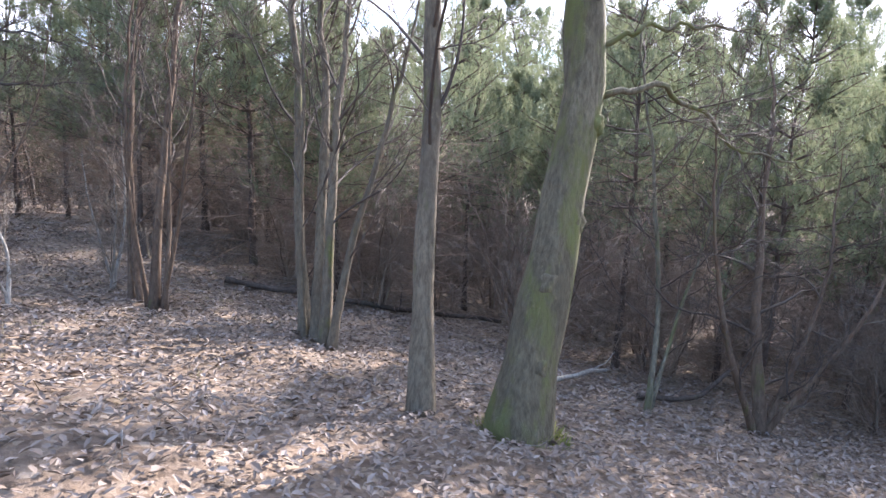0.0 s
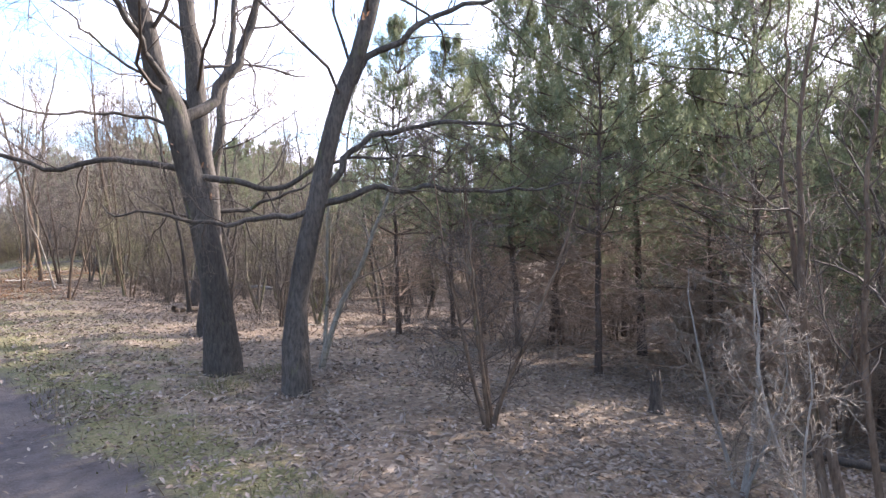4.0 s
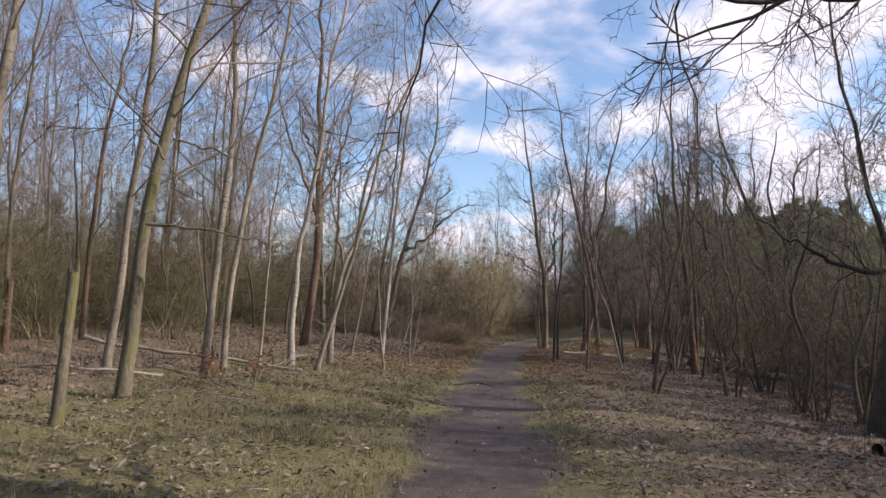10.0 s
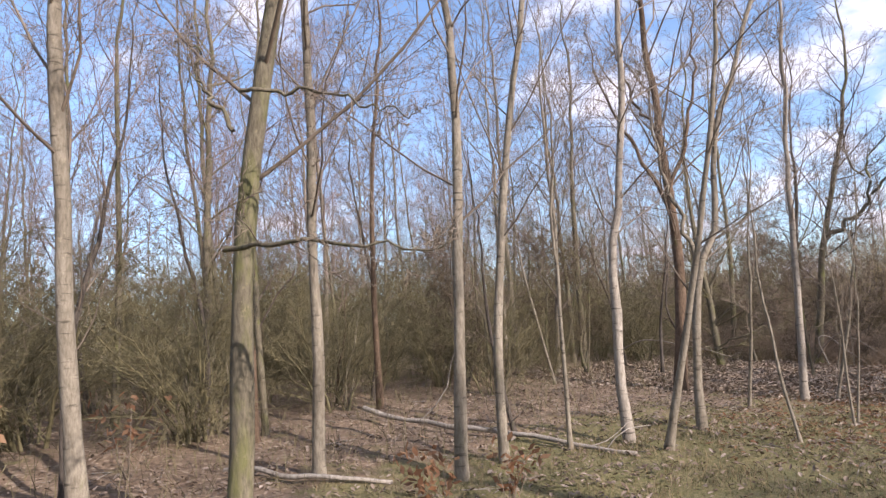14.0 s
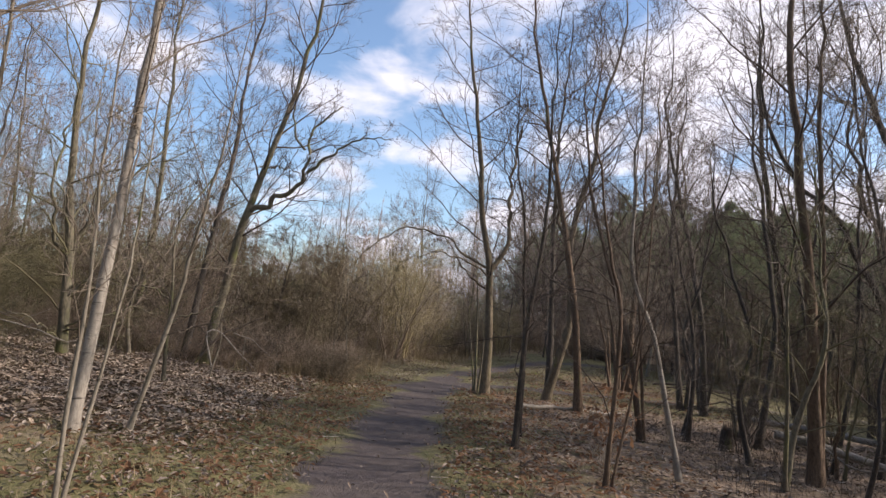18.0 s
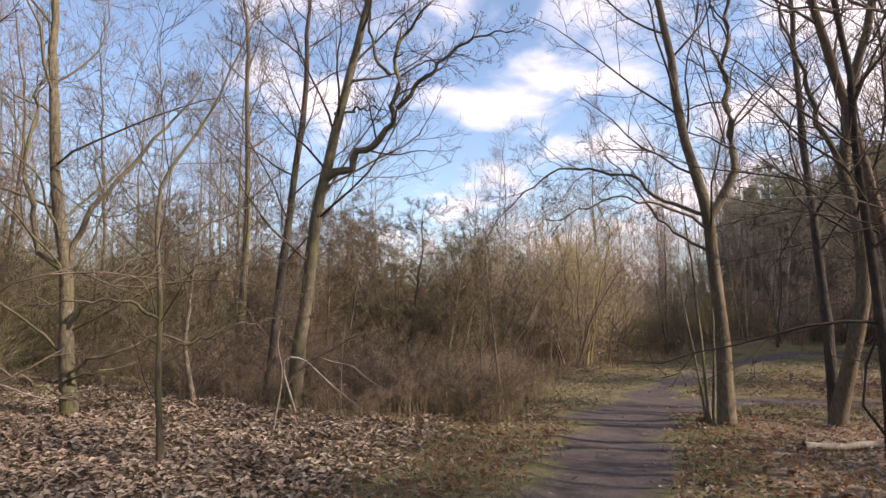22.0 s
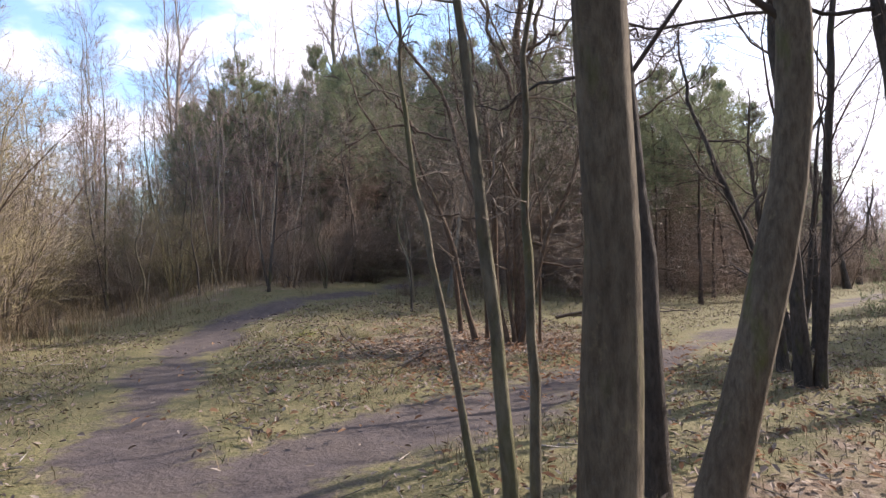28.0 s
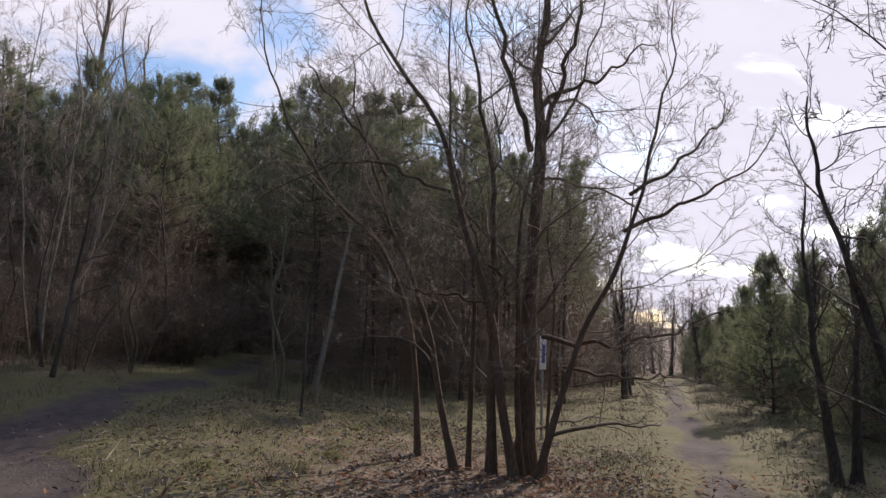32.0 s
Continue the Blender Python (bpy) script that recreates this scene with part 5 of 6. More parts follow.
HAW = [tree("hawthorn_tree", -4.9, 43.0, [(0.05, [(0.1, 0.1, 0.9), (0.3, 0.1, 1.8)], (0, 0)), (0.042, [(-0.4, 0.0, 0.8), (-0.9, 0.2, 1.7)], (-0.1, 0)), (0.04, [(0.5, -0.1, 0.9), (1.1, -0.1, 1.6)], (0.12, 0.05)), (0.035, [(0.0, -0.4, 0.9), (0.1, -0.9, 1.8)], (0, -0.1))], 4.0, "hawthorn", BARK_OAK, TWIG_MOSSY, 321, "dark round headed thorn tree behind the brush", group="thorn trees", sides=8),
       tree("hawthorn_tree", -7.3, 42.9, [(0.06, [(0.2, 0.1, 0.9), (0.1, 0.2, 1.9)], (0, 0)), (0.045, [(-0.4, 0.2, 0.9), (-0.7, 0.3, 1.9)], (-0.1, 0))], 4.4, "hawthorn", BARK_GREY, TWIG_MOSSY, 322, "mossy twisted thorn tree behind the brush", group="thorn trees", sides=8)]
for x, y, s, a in ((-3.3, 45.2, 0.8, 60), (-6.2, 45.4, 0.95, 130), (-9.3, 44.0, 1.05, 200), (-8.6, 47.0, 1.1, 290), (-4.6, 47.2, 0.95, 20), (-11.4, 42.6, 0.9, 330), (-6.1, 41.6, 0.8, 170), (-3.7, 42.2, 0.75, 255), (-9.2, 40.6, 0.85, 75), (-12.5, 39.0, 0.95, 110), (-10.8, 36.6, 0.85, 12), (-9.6, 31.4, 0.8, 215), (-11.6, 33.4, 0.95, 310), (-9.9, 28.2, 0.85, 140)):
    plant(HAW[int(a) % 20 // 10], x, y, s, a)
for n, (x, y, h, a) in enumerate(((-2.0, 38.9, 3.6, (-0.1, -0.02, 0.9)), (-2.5, 39.6, 4.0, (0.05, 0.02, 1.8)), (-6.3, 40.6, 3.2, (0.1, 0.1, 1.2)), (-1.9, 47.5, 5.0, (0.1, 0.0, 2.0)), (-3.6, 48.2, 5.4, (-0.1, 0.1, 2.2)), (-0.6, 51.2, 5.0, (0.1, 0.1, 2.0)))):
    tree("birch_sapling", x, y, [(0.016, [a], (0, 0))], h, "bare", BARK_PALE, TWIG_TAN, 330 + n, "thin pale birch sapling rising out of the brush", group="birch saplings", sides=6)
stand(OLIVE, -16, -9.5, 37, 50, 2.0, 0.9, 1.3)
stand(YELLOW, -6.5, -0.5, 47, 60, 1.9, 0.65, 1.35, lambda x, y: -6.5 + 0.15 * (y - 47) < x < -2.1 + 0.28 * (y - 45), 0.4)
stand(OLIVE + BROWN[3:], -17, -5, 46, 60, 2.0, 1.0, 1.5, lambda x, y: x < -5.5 + 0.15 * (y - 47), 0.45)
stand(BROWN, -6, 1, 44, 56, 1.2, 0.3, 0.55, lambda x, y: -3.0 + 0.28 * (y - 45) < x < -1.2 + 0.3 * (y - 45), 0.4)
stand(YELLOW, -2.5, 4, 52.5, 57, 1.5, 0.5, 0.75, lambda x, y: y > 54.5 + 0.1 * x)
stand(YELLOW, -2, 6, 56, 66, 2.4, 0.8, 1.2, lambda x, y: y > 55.5 + 0.6 * max(0, x))
THIN = [tree("young_tree", 4.6, 24.2, [(0.046, [(0.15, 0.1, 1.0), (-0.1, 0.25, 1.9), (0.1, 0.3, 2.8)], (0, 0))], 5.0, "scrub", BARK_OAK, TWIG_DARK, 311, "thin dark young tree in the scrub", group="scrub trees", sides=6), tree("young_tree", 5.4, 19.8, [(0.042, [(-0.2, 0.1, 0.8), (-0.1, 0.35, 1.7), (-0.3, 0.3, 2.5)], (0, 0)), (0.028, [(0.2, 0.0, 1.0)], (0.05, 0.0))], 4.2, "scrub", BARK_GREY, TWIG_OLIVE, 312, "crooked young tree with olive twigs", group="scrub trees", sides=6),
        tree("young_tree", 5.9, 32.6, [(0.045, [(0.2, -0.1, 1.4), (0.1, -0.3, 3.0)], (0, 0))], 6.0, "spread", BARK_OAK, TWIG_TAN, 313, "slim young tree with tan twigs", group="scrub trees", sides=6)]
clear = lambda x, y: x > 3.5 + 0.06 * abs(y - 26) and abs(x - 4.8) + abs(y - 22.1) > 0.9 and abs(x - 3.1) + abs(y - 16.2) > 1.1
stand(SCRUB, 4.8, 9.8, 16.6, 29, 2.1, 0.5, 0.85, clear, 0.45)
stand(THIN, 3.4, 10, 16.6, 36, 1.45, 0.75, 1.25, clear, 0.45)
stand(SCRUB, 5.6, 9.8, 29, 36, 2.4, 0.5, 0.9, clear, 0.45)
stand(SCRUB, 9.8, 16, 17, 36, 2.6, 0.8, 1.2)
stand(SCRUB, 7.8, 12.0, 34, 38.5, 2.3, 0.6, 0.95)
stand(THIN, -13, -6.2, 16, 36, 3.0, 0.6, 1.0, lambda x, y: x < -6.4 - 0.6 * math.sin(2 * y), 0.45)
stand(BROWN[3:], 7.4, 18, -9, 15, 1.9, 0.65, 1.0)
stand(BROWN[:3:2], -4.6, -1.6, 37.3, 43.5, 0.8, 0.4, 0.75, lambda x, y: -3.9 < x < -1.9 + 0.1 * (y - 38), 0.45)
stand(BROWN[3:], 6.0, 24, 48, 60, 1.6, 0.6, 0.95, lambda x, y: y > 52.6 - 0.36 * (x - 6) and y > 48.8 + 0.27 * (x - 16))
stand(BROWN, 5.4, 9.4, 49.6, 52, 1.5, 0.5, 0.7, lambda x, y: y > 51.0 - 0.36 * (x - 6))
stand(BROWN, -2, 24, 58, 63, 2.0, 1.0, 1.4)
stand(FAR, -44, -30, 6, 60, 4.2, 0.6, 0.9)
stand(FAR[1:2], 0.5, 7, 56, 64, 2.2, 0.5, 0.75, lambda x, y: y > 55.5)
stand(THIN, 1.5, 9, 50, 58, 1.8, 0.7, 1.05, lambda x, y: 50.2 - 0.36 * (x - 6) < y < 57 and x > 2.5 - 0.5 * (y - 54), 0.45)
stand(SCRUB, 10, 13.5, 20, 36, 1.7, 0.4, 0.7)
stand(FAR, -6, 20, 64, 86, 4.4, 0.8, 1.1)
for x, y, s, a in ((22, 79, 0.9, 40), (26, 84, 1.0, 90), (16.5, 90, 0.85, 10)):
    plant(TALL[0], x, y, s, a)
ROUND = tree("oak_tree", 20.4, 47.3, [(0.12, [(0.03, 0.05, 0.9), (0.1, 0.1, 1.8)], (0, 0))], 4.6, "spread", BARK_OAK, TWIG_DARK, 307, "small dark round headed tree beside the ride", sides=9)
for x, y, s, a in ((21.8, 47.6, 0.9, 80), (18.2, 41.8, 1.05, 140), (24, 43.8, 0.95, 250), (12.4, 39.9, 0.8, 33), (14.6, 40.6, 0.9, 77), (10.9, 38.9, 0.85, 190), (29.5, 49.8, 1.25, 65), (32.4, 51.2, 1.2, 150), (35.6, 52.0, 1.2, 240), (38, 48.4, 1.0, 60), (42, 53.4, 1.2, 90), (44, 49.8, 1.1, 130), (49, 52.6, 1.3, 170), (52, 54.6, 1.2, 20), (53, 51.6, 1.2, 300)):
    plant(ROUND, x, y, s, a)
stand(BROWN[3:], 24, 52, 48, 58, 1.9, 0.9, 1.4, lambda x, y: 48.6 + 0.26 * (x - 24) < y < 51.5 + 0.26 * (x - 24), 0.45)
# the pine wood's edge beyond the fork: bank of pale birches, round bushes, a leaning pole
SILVER = [tree("birch_tree", 6.2, 54.8, [(0.04, [(0.1, 0.1, 1.5), (0.35, 0.0, 3.5)], (0, 0)), (0.03, [(-0.2, 0.1, 1.4), (-0.3, 0.2, 3.0)], (-0.12, 0.1)), (0.026, [(0.3, -0.1, 1.2), (0.8, -0.2, 2.6)], (0.15, 0))], 7.6, "sapling", BARK_PALE, TWIG_MAUVE, 341, "pale slim birch with spreading stems on the bank", group="birches on the bank", sides=7),
          tree("birch_tree", 6.9, 55.0, [(0.035, [(0.15, 0.0, 1.5), (0.5, 0.1, 3.2)], (0, 0))], 6.8, "sapling", BARK_PALE, TWIG_TAN, 342, "thin pale leaning birch on the bank", group="birches on the bank", sides=7)]
for n, (x, y, s, a) in enumerate(((5.0, 55.6, 0.95, 40), (4.0, 57.0, 1.05, 120), (7.9, 57.2, 1.0, 200), (3.0, 55.8, 0.9, 310), (8.9, 58.0, 1.1, 15), (5.6, 57.6, 1.1, 260))):
    plant(SILVER[n % 2], x, y, s, a)
stand(BROWN[3:], 2.0, 13.5, 56, 60, 1.3, 0.55, 0.85, lambda x, y: y > 56.2, 0.4)
stand(BROWN[:3], 8.4, 13.2, 54.8, 57.5, 1.0, 1.0, 1.8, loose=0.4)
tree("birch_tree", 9.23, 50.19, [(0.065, [(0.1, -0.15, 1.0), (0.2, -0.3, 2.0), (0.31, -0.49, 3.3)], (0, 0))], 6.0, "bare", BARK_PALE, TWIG_TAN, 343, "pale leaning birch pole in front of the pines", sides=9)
tree("young_tree", 6.95, 48.32, [(0.024, [(0.02, 0.0, 0.8), (0.0, 0.05, 1.6)], (0, 0))], 2.7, "bare", BARK_OAK, TWIG_DARK, 344, "thin dark sapling on the grass", sides=7)
# the wood closes behind the start
stand(FAR, -14, 8, -34, -8, 4.4, 0.8, 1.1, lambda x, y: abs(x - 0.4) > 2.0)
stand(FAR, -12, -4, -8, 8, 3.6, 0.8, 1.1)


def far_wood(name, label, lo, hi, count, tall, mat, seed):
    """Bare trees and brush far off, all round, joined."""
    r2 = np.random.default_rng(seed)
    a, d = r2.uniform(0, 6.283, count), r2.uniform(lo, hi, count)
    foot = np.stack([d * np.sin(a), 25 + d * np.cos(a), 0 * a - 0.6], 1)
    foot[:, 2] += lie(foot[:, 0], foot[:, 1])
    foot = foot[off_way(foot[:, 0], foot[:, 1]) > 3.0]
    n = len(foot)
    h = r2.uniform(*tall, n)
    top = foot + np.stack([r2.normal(size=n) * 0.5, r2.normal(size=n) * 0.5, h], 1)
    sh = Shape()
    sh.spikes(foot, top, r2.uniform(0.05, 0.13, n))
    m = 34
    s = r2.uniform(0.06, 0.95, (n, m, 1))
    at = (foot[:, None] * (1 - s) + top[:, None] * s).reshape(-1, 3)
    go = r2.normal(size=(n * m, 3)) * np.array([0.8, 0.8, 0.35]) + np.array([0, 0, 0.85])
    sh.spikes(at, at + unit(go) * (np.repeat(h, m) * 0.26 * (1.15 - s.ravel() * 0.7) * r2.uniform(0.5, 1.1, n * m))[:, None], np.full(n * m, 0.03))
    me = sh.mesh(name)
    me.materials.append(mat)
    return tagged(new(name, me), label, "woods", kind="stuff")


far_wood("far_woods", "hazy bare woods far behind the thickets", 44, 120, 1900, (7, 11), TWIG_MAUVE, 601)
far_wood("far_woods", "hazy olive brown brush far behind the trees", 42, 110, 1500, (3, 6), TWIG_OLIVE, 602)

# ---------------------------------------------------------------- leaf litter, grass and dry stems
def litter(name, label, mat, count, box, weight, size, seed):
    """Loose curled leaves scattered over the ground."""
    r2 = np.random.default_rng(seed)
    x, y = r2.uniform(box[0], box[1], count * 4), r2.uniform(box[2], box[3], count * 4)
    ok = np.flatnonzero(r2.random(count * 4) < weight(x, y))[:count]
    x, y = x[ok], y[ok]
    n = len(x)
    s = r2.uniform(*size, n)
    turn, tilt = r2.uniform(0, 6.283, n), r2.normal(size=n) * 0.35
    fx, fy = np.cos(turn), np.sin(turn)
    mid = np.stack([x, y, lie(x, y) + bumps(x, y) + 0.012 + r2.uniform(0, 0.03, n)], 1)
    along = np.stack([fx, fy, np.sin(tilt)], 1) * s[:, None]
    across = np.stack([-fy, fx, r2.normal(size=n) * 0.3], 1) * (s * r2.uniform(0.35, 0.55, n))[:, None]
    curl = np.array([0, 0, 1.0]) * (s * r2.uniform(0.1, 0.45, n))[:, None]
    rows = [mid - along, mid - 0.25 * along + across + curl, mid + 0.45 * along + 0.8 * across + curl, mid + along + 0.3 * curl, mid + 0.45 * along - 0.8 * across + 0.8 * curl, mid - 0.25 * along - across + curl]
    v = np.stack(rows, 1).reshape(-1, 3)
    k = np.arange(n)[:, None] * 6
    q = np.concatenate([k + [0, 1, 2, 3], k + [0, 3, 4, 5]])
    me = mesh_of(name, v, q, None, False)
    me.materials.append(mat)
    return tagged(new(name, me), label, "leaves", kind="stuff")


def patches(x, y):
    """Where moss and grass win over leaves, from 0 to 1."""
    v = np.sin(1.9 * x + 0.8 * y + 1.3 * np.sin(0.9 * y)) * np.sin(1.6 * y - 0.7 * x) + 0.6 * np.sin(4.3 * x - 2.1 * y) * np.sin(3.7 * y + 1.1 * x + 2)
    return ease(-0.5, 0.7, v)


def leafy(x, y):
    d = off_way(x, y)
    w = np.where(x > 0, np.where(y < 11, 1.0, 0.7), 0.46)
    w = np.where((x < -2.4) & (y > 25.5) & (y < 37), 0.75, w)
    w = np.where((y > 38), 0.45 + 0.9 * np.exp(-((x - 5.8) ** 2 + (y - 43.8) ** 2) / 5.0), w)
    w = np.where((x < 1.2) & (x > -6) & (y < 11), 0.75, w)
    return np.clip(w, 0, 1) * (1 - 0.7 * patches(x, y) * ease(4, 11, y)) * np.clip(ease(0.35, 1.2, d) + 0.06, 0, 1) * ease(11.5, 5.0, d)


litter("leaf_litter", "pale curled oak leaves covering the slope", LEAF_PALE, 72000, (-2.5, 9, -3, 12), leafy, (0.014, 0.032), 401)
litter("leaf_litter", "brown leaves scattered beside the ride", LEAF_PALE, 4500, (8, 24, 38, 50), lambda x, y: ease(0.4, 1.0, off_way(x, y)) * ease(7, 3, off_way(x, y)) * 0.6, (0.024, 0.045), 404)
litter("leaf_litter", "pale dry leaves scattered in the grass and under the trees", LEAF_PALE, 80000, (-9, 9, 11, 50), leafy, (0.016, 0.04), 402)
# This litter carries its sunlight in the lighter leaf colour.
litter("leaf_litter", "curled leaves in a sunlit tan lying thick under the trees", LEAF_SUNLIT, 42000, (-10, -2.2, 29, 40), lambda x, y: ease(-2.2, -3.2, x) * ease(29, 31, y) * ease(0.0, -1.2, y - 37.2 - 0.8 * ease(-5.5, -7.5, x) - 1.6 * ease(-3.4, -2.0, x)), (0.024, 0.05), 405)


def rusty(x, y):
    d = off_way(x, y)
    beside = ease(4.5, 1.0, d) * ease(0.5, 0.9, d) * ease(24, 28, y) * ease(41, 37, y)
    return np.clip(0.9 * beside + np.exp(-((x - 5.4) ** 2 + (y - 43.4) ** 2) / 5), 0, 1)


litter("rust_leaves", "rust brown leaves gathered beside the path", LEAF_RUST, 13000, (-6, 9, 24, 48), rusty, (0.025, 0.05), 403)


def blades(name, label, mat, count, box, weight, tall, wide, lean, seed, z_off=0.0):
    """Blades or dry stems that stand on the ground."""
    r2 = np.random.default_rng(seed)
    x, y = r2.uniform(box[0], box[1], count * 6), r2.uniform(box[2], box[3], count * 6)
    ok = np.flatnonzero(r2.random(count * 6) < weight(x, y) * (0.35 + 0.65 * (np.sin(3.1 * x + 1.7 * y) * np.sin(2.3 * y - 1.9 * x) > -0.1)))[:count]
    x, y = x[ok], y[ok]
    n = len(x)
    h = r2.uniform(*tall, n)
    a, t = r2.uniform(0, 6.283, n), np.abs(r2.normal(size=n)) * lean
    foot = np.stack([x, y, lie(x, y) + bumps(x, y) - 0.03 + z_off], 1)
    lean_way = np.stack([np.cos(a) * t, np.sin(a) * t, np.ones(n)], 1)
    mid = foot + lean_way * (h * 0.55)[:, None]
    tip = foot + np.stack([np.cos(a) * t * 2.1, np.sin(a) * t * 2.1, np.ones(n) * np.clip(1 - 0.35 * t, 0.3, 1)], 1) * h[:, None]
    s = np.stack([-np.sin(a + 0.5), np.cos(a + 0.5), np.zeros(n)], 1) * (r2.uniform(*wide, n) * 0.5)[:, None]
    v = np.stack([foot - s, foot + s, mid + 0.7 * s, mid - 0.7 * s, tip], 1).reshape(-1, 3)
    k = np.arange(n)[:, None] * 5
    me = mesh_of(name, v, k + [0, 1, 2, 3], k + [3, 2, 4], False)
    me.materials.append(mat)
    return tagged(new(name, me), label, "grass", kind="stuff")


def turf_w(x, y):
    d = off_way(x, y)
    return np.clip(grassy(x, y), 0, 1) ** 1.5 * (0.35 + 0.65 * patches(x, y)) * ease(0.4, 1.2, d) * ease(9, 4, d)


blades("short_grass", "short winter grass with moss", GRASS, 130000, (-7, 9, 5, 52), turf_w, (0.03, 0.11), (0.005, 0.011), 0.8, 411)
blades("dry_grass", "bleached grass among the leaves", STRAW, 45000, (-7, 9, 3, 52), turf_w, (0.05, 0.20), (0.004, 0.008), 0.7, 412)
brush_w = lambda x, y: ease(-1.75, -2.8, x) * ease(36.6, 38.0, y + 0.6 - 0.8 * ease(-5.5, -7.5, x) - 1.6 * ease(-3.4, -2.0, x)) * ease(60, 46, y)
ride_w = lambda x, y: ease(0.5, 1.0, off_way(x, y)) * ease(7, 3.5, off_way(x, y))
blades("short_grass", "short grass beside the ride", GRASS, 22000, (8, 34, 40, 54), ride_w, (0.04, 0.12), (0.006, 0.012), 0.6, 417)
blades("dry_grass", "bleached grass beside the ride", STRAW, 12000, (6, 34, 40, 54), ride_w, (0.06, 0.25), (0.005, 0.009), 0.7, 418)
blades("dry_stems", "knee high dry straw stems and brambles", STRAW, 16000, (-9, -1.2, 34, 58), brush_w, (0.15, 0.6), (0.004, 0.008), 0.6, 413)
blades("dry_stems", "dry brown stems along the far edge of the clearing", STRAW, 9000, (-3, 16, 49, 60), lambda x, y: ease(1.6, 3, off_way(x, y)), (0.2, 0.8), (0.006, 0.012), 0.3, 414)
blades("dry_stems", "tall bleached grass stems at the edge of the brush", STRAW, 7000, (-4.6, -1.4, 37.2, 47), lambda x, y: ease(-1.5, -2.3, x - 0.1 * (y - 38)) * ease(-4.6, -3.4, x), (0.2, 0.65), (0.003, 0.006), 0.35, 419)
blades("undergrowth", "thin brown undergrowth stems", TWIG_OLIVE, 16000, (-22, -6.0, 10, 48), lambda x, y: 0 * x + 0.8, (0.15, 0.7), (0.004, 0.009), 0.6, 415)
blades("undergrowth", "thin dark undergrowth stems", TWIG_DARK, 9000, (3.2, 14, 16, 37), lambda x, y: 0 * x + 0.8, (0.1, 0.5), (0.004, 0.008), 0.7, 416)


# ---------------------------------------------------------------- fallen wood, stumps and the marker post
def pole_piece(name, pts, r, wood, label, category="log", lumps=0.06, seed=1, branches=0, tip=0.7):
    """A log or stick lying along the given points, in the world."""
    r2 = np.random.default_rng(seed)
    line = smooth_line(pts, 14)
    foot = line[0].copy()
    rad = r * np.linspace(1, tip, 14) * (1 + lumps * r2.normal(size=14))
    line[:, 2] = line[:, 2] + lie(line[:, 0], line[:, 1]) + bumps(line[:, 0], line[:, 1]) + r * 0.75
    origin = line[0].copy()
    root = new(name)
    root.location = origin
    tagged(root, label, category)
    sh = Shape()
    sh.tubes((line - origin)[None], rad[None], 9 if r > 0.03 else 6)
    sh.add((line - origin)[:1] + np.array([[0, 0, 0.0]]) + np.array([[math.cos(a) * r, 0, math.sin(a) * r] for a in np.arange(9) * 0.698]) * 0.001, None, np.array([[0, 1, 2]]))
    part("wood", sh.mesh("wood"), wood, root)
    if branches:
        kids = spawn(r2, (line - origin)[None], rad[None], np.array([np.linalg.norm(line[-1] - line[0])]), branches, 0.2, 1.0, 50, 0.35, 0.5)
        p, rr = grow(r2, kids[0], kids[1] * np.array([1, 1, 0.6]) + np.array([0, 0, 0.25]), kids[2], np.maximum(kids[3], 0.004), 4, 0.25, 0.0, 0.4)
        for one, thick in zip(p, rr):
            sh = Shape()
            sh.tubes(one[None], thick[None], 4)
            part("side_branch", sh.mesh("side_branch"), wood, root)
    return root


pole_piece("fallen_log", [(6.6, 31.8, 0.1), (7.3, 29.2, 0.14), (8.1, 26.6, 0.12), (8.8, 24.5, 0.1)], 0.08, WOOD_GREY, "long grey fallen trunk lying in the scrub", seed=2, branches=4)
pole_piece("fallen_log", [(1.75, 36.3, 0.0), (2.7, 36.55, 0.02), (3.3, 36.8, 0.0)], 0.05, BARK_WHITE, "white barked fallen birch pole", seed=3)
pole_piece("fallen_log", [(3.3, 36.85, 0.0), (4.1, 37.1, 0.0)], 0.045, BARK_WHITE, "short white barked birch piece", seed=4)
pole_piece("fallen_log", [(-5.75, 16.0, 0.0), (-5.45, 16.8, 0.02), (-5.2, 17.7, 0.03)], 0.06, WOOD_GREY, "bleached log lying in the grass", seed=5)
pole_piece("fallen_branch", [(-8.2, 23.7, 0.15), (-6.6, 23.8, 0.08), (-5.3, 23.95, 0.03), (-4.2, 23.9, 0.0)], 0.035, WOOD_GREY, "grey fallen branch under the poles", seed=6, branches=4)
pole_piece("fallen_branch", [(-7.3, 20.9, 0.0), (-6.4, 21.0, 0.05), (-5.6, 21.6, 0.0)], 0.03, WOOD_GREY, "grey stick lying in the leaves", seed=7, branches=2)
pole_piece("fallen_log", [(8.6, 33.6, 0.25), (7.4, 35.6, 0.3), (6.6, 37.2, 0.2)], 0.07, WOOD_GREY, "grey fallen trunk propped in the scrub", seed=8, branches=5)
pole_piece("fallen_log", [(5.0, 32.6, 0.45), (5.9, 32.2, 0.3), (6.9, 31.7, 0.12), (8.2, 31.2, 0.05)], 0.065, WOOD_GREY, "grey fallen trunk leaning on the scrub floor", seed=20, branches=3)
pole_piece("fallen_log", [(6.4, 31.2, 0.05), (7.4, 30.9, 0.1), (8.6, 30.4, 0.1)], 0.09, WOOD_DARK, "dark rotting trunk below the crooked oak", seed=21, branches=2)
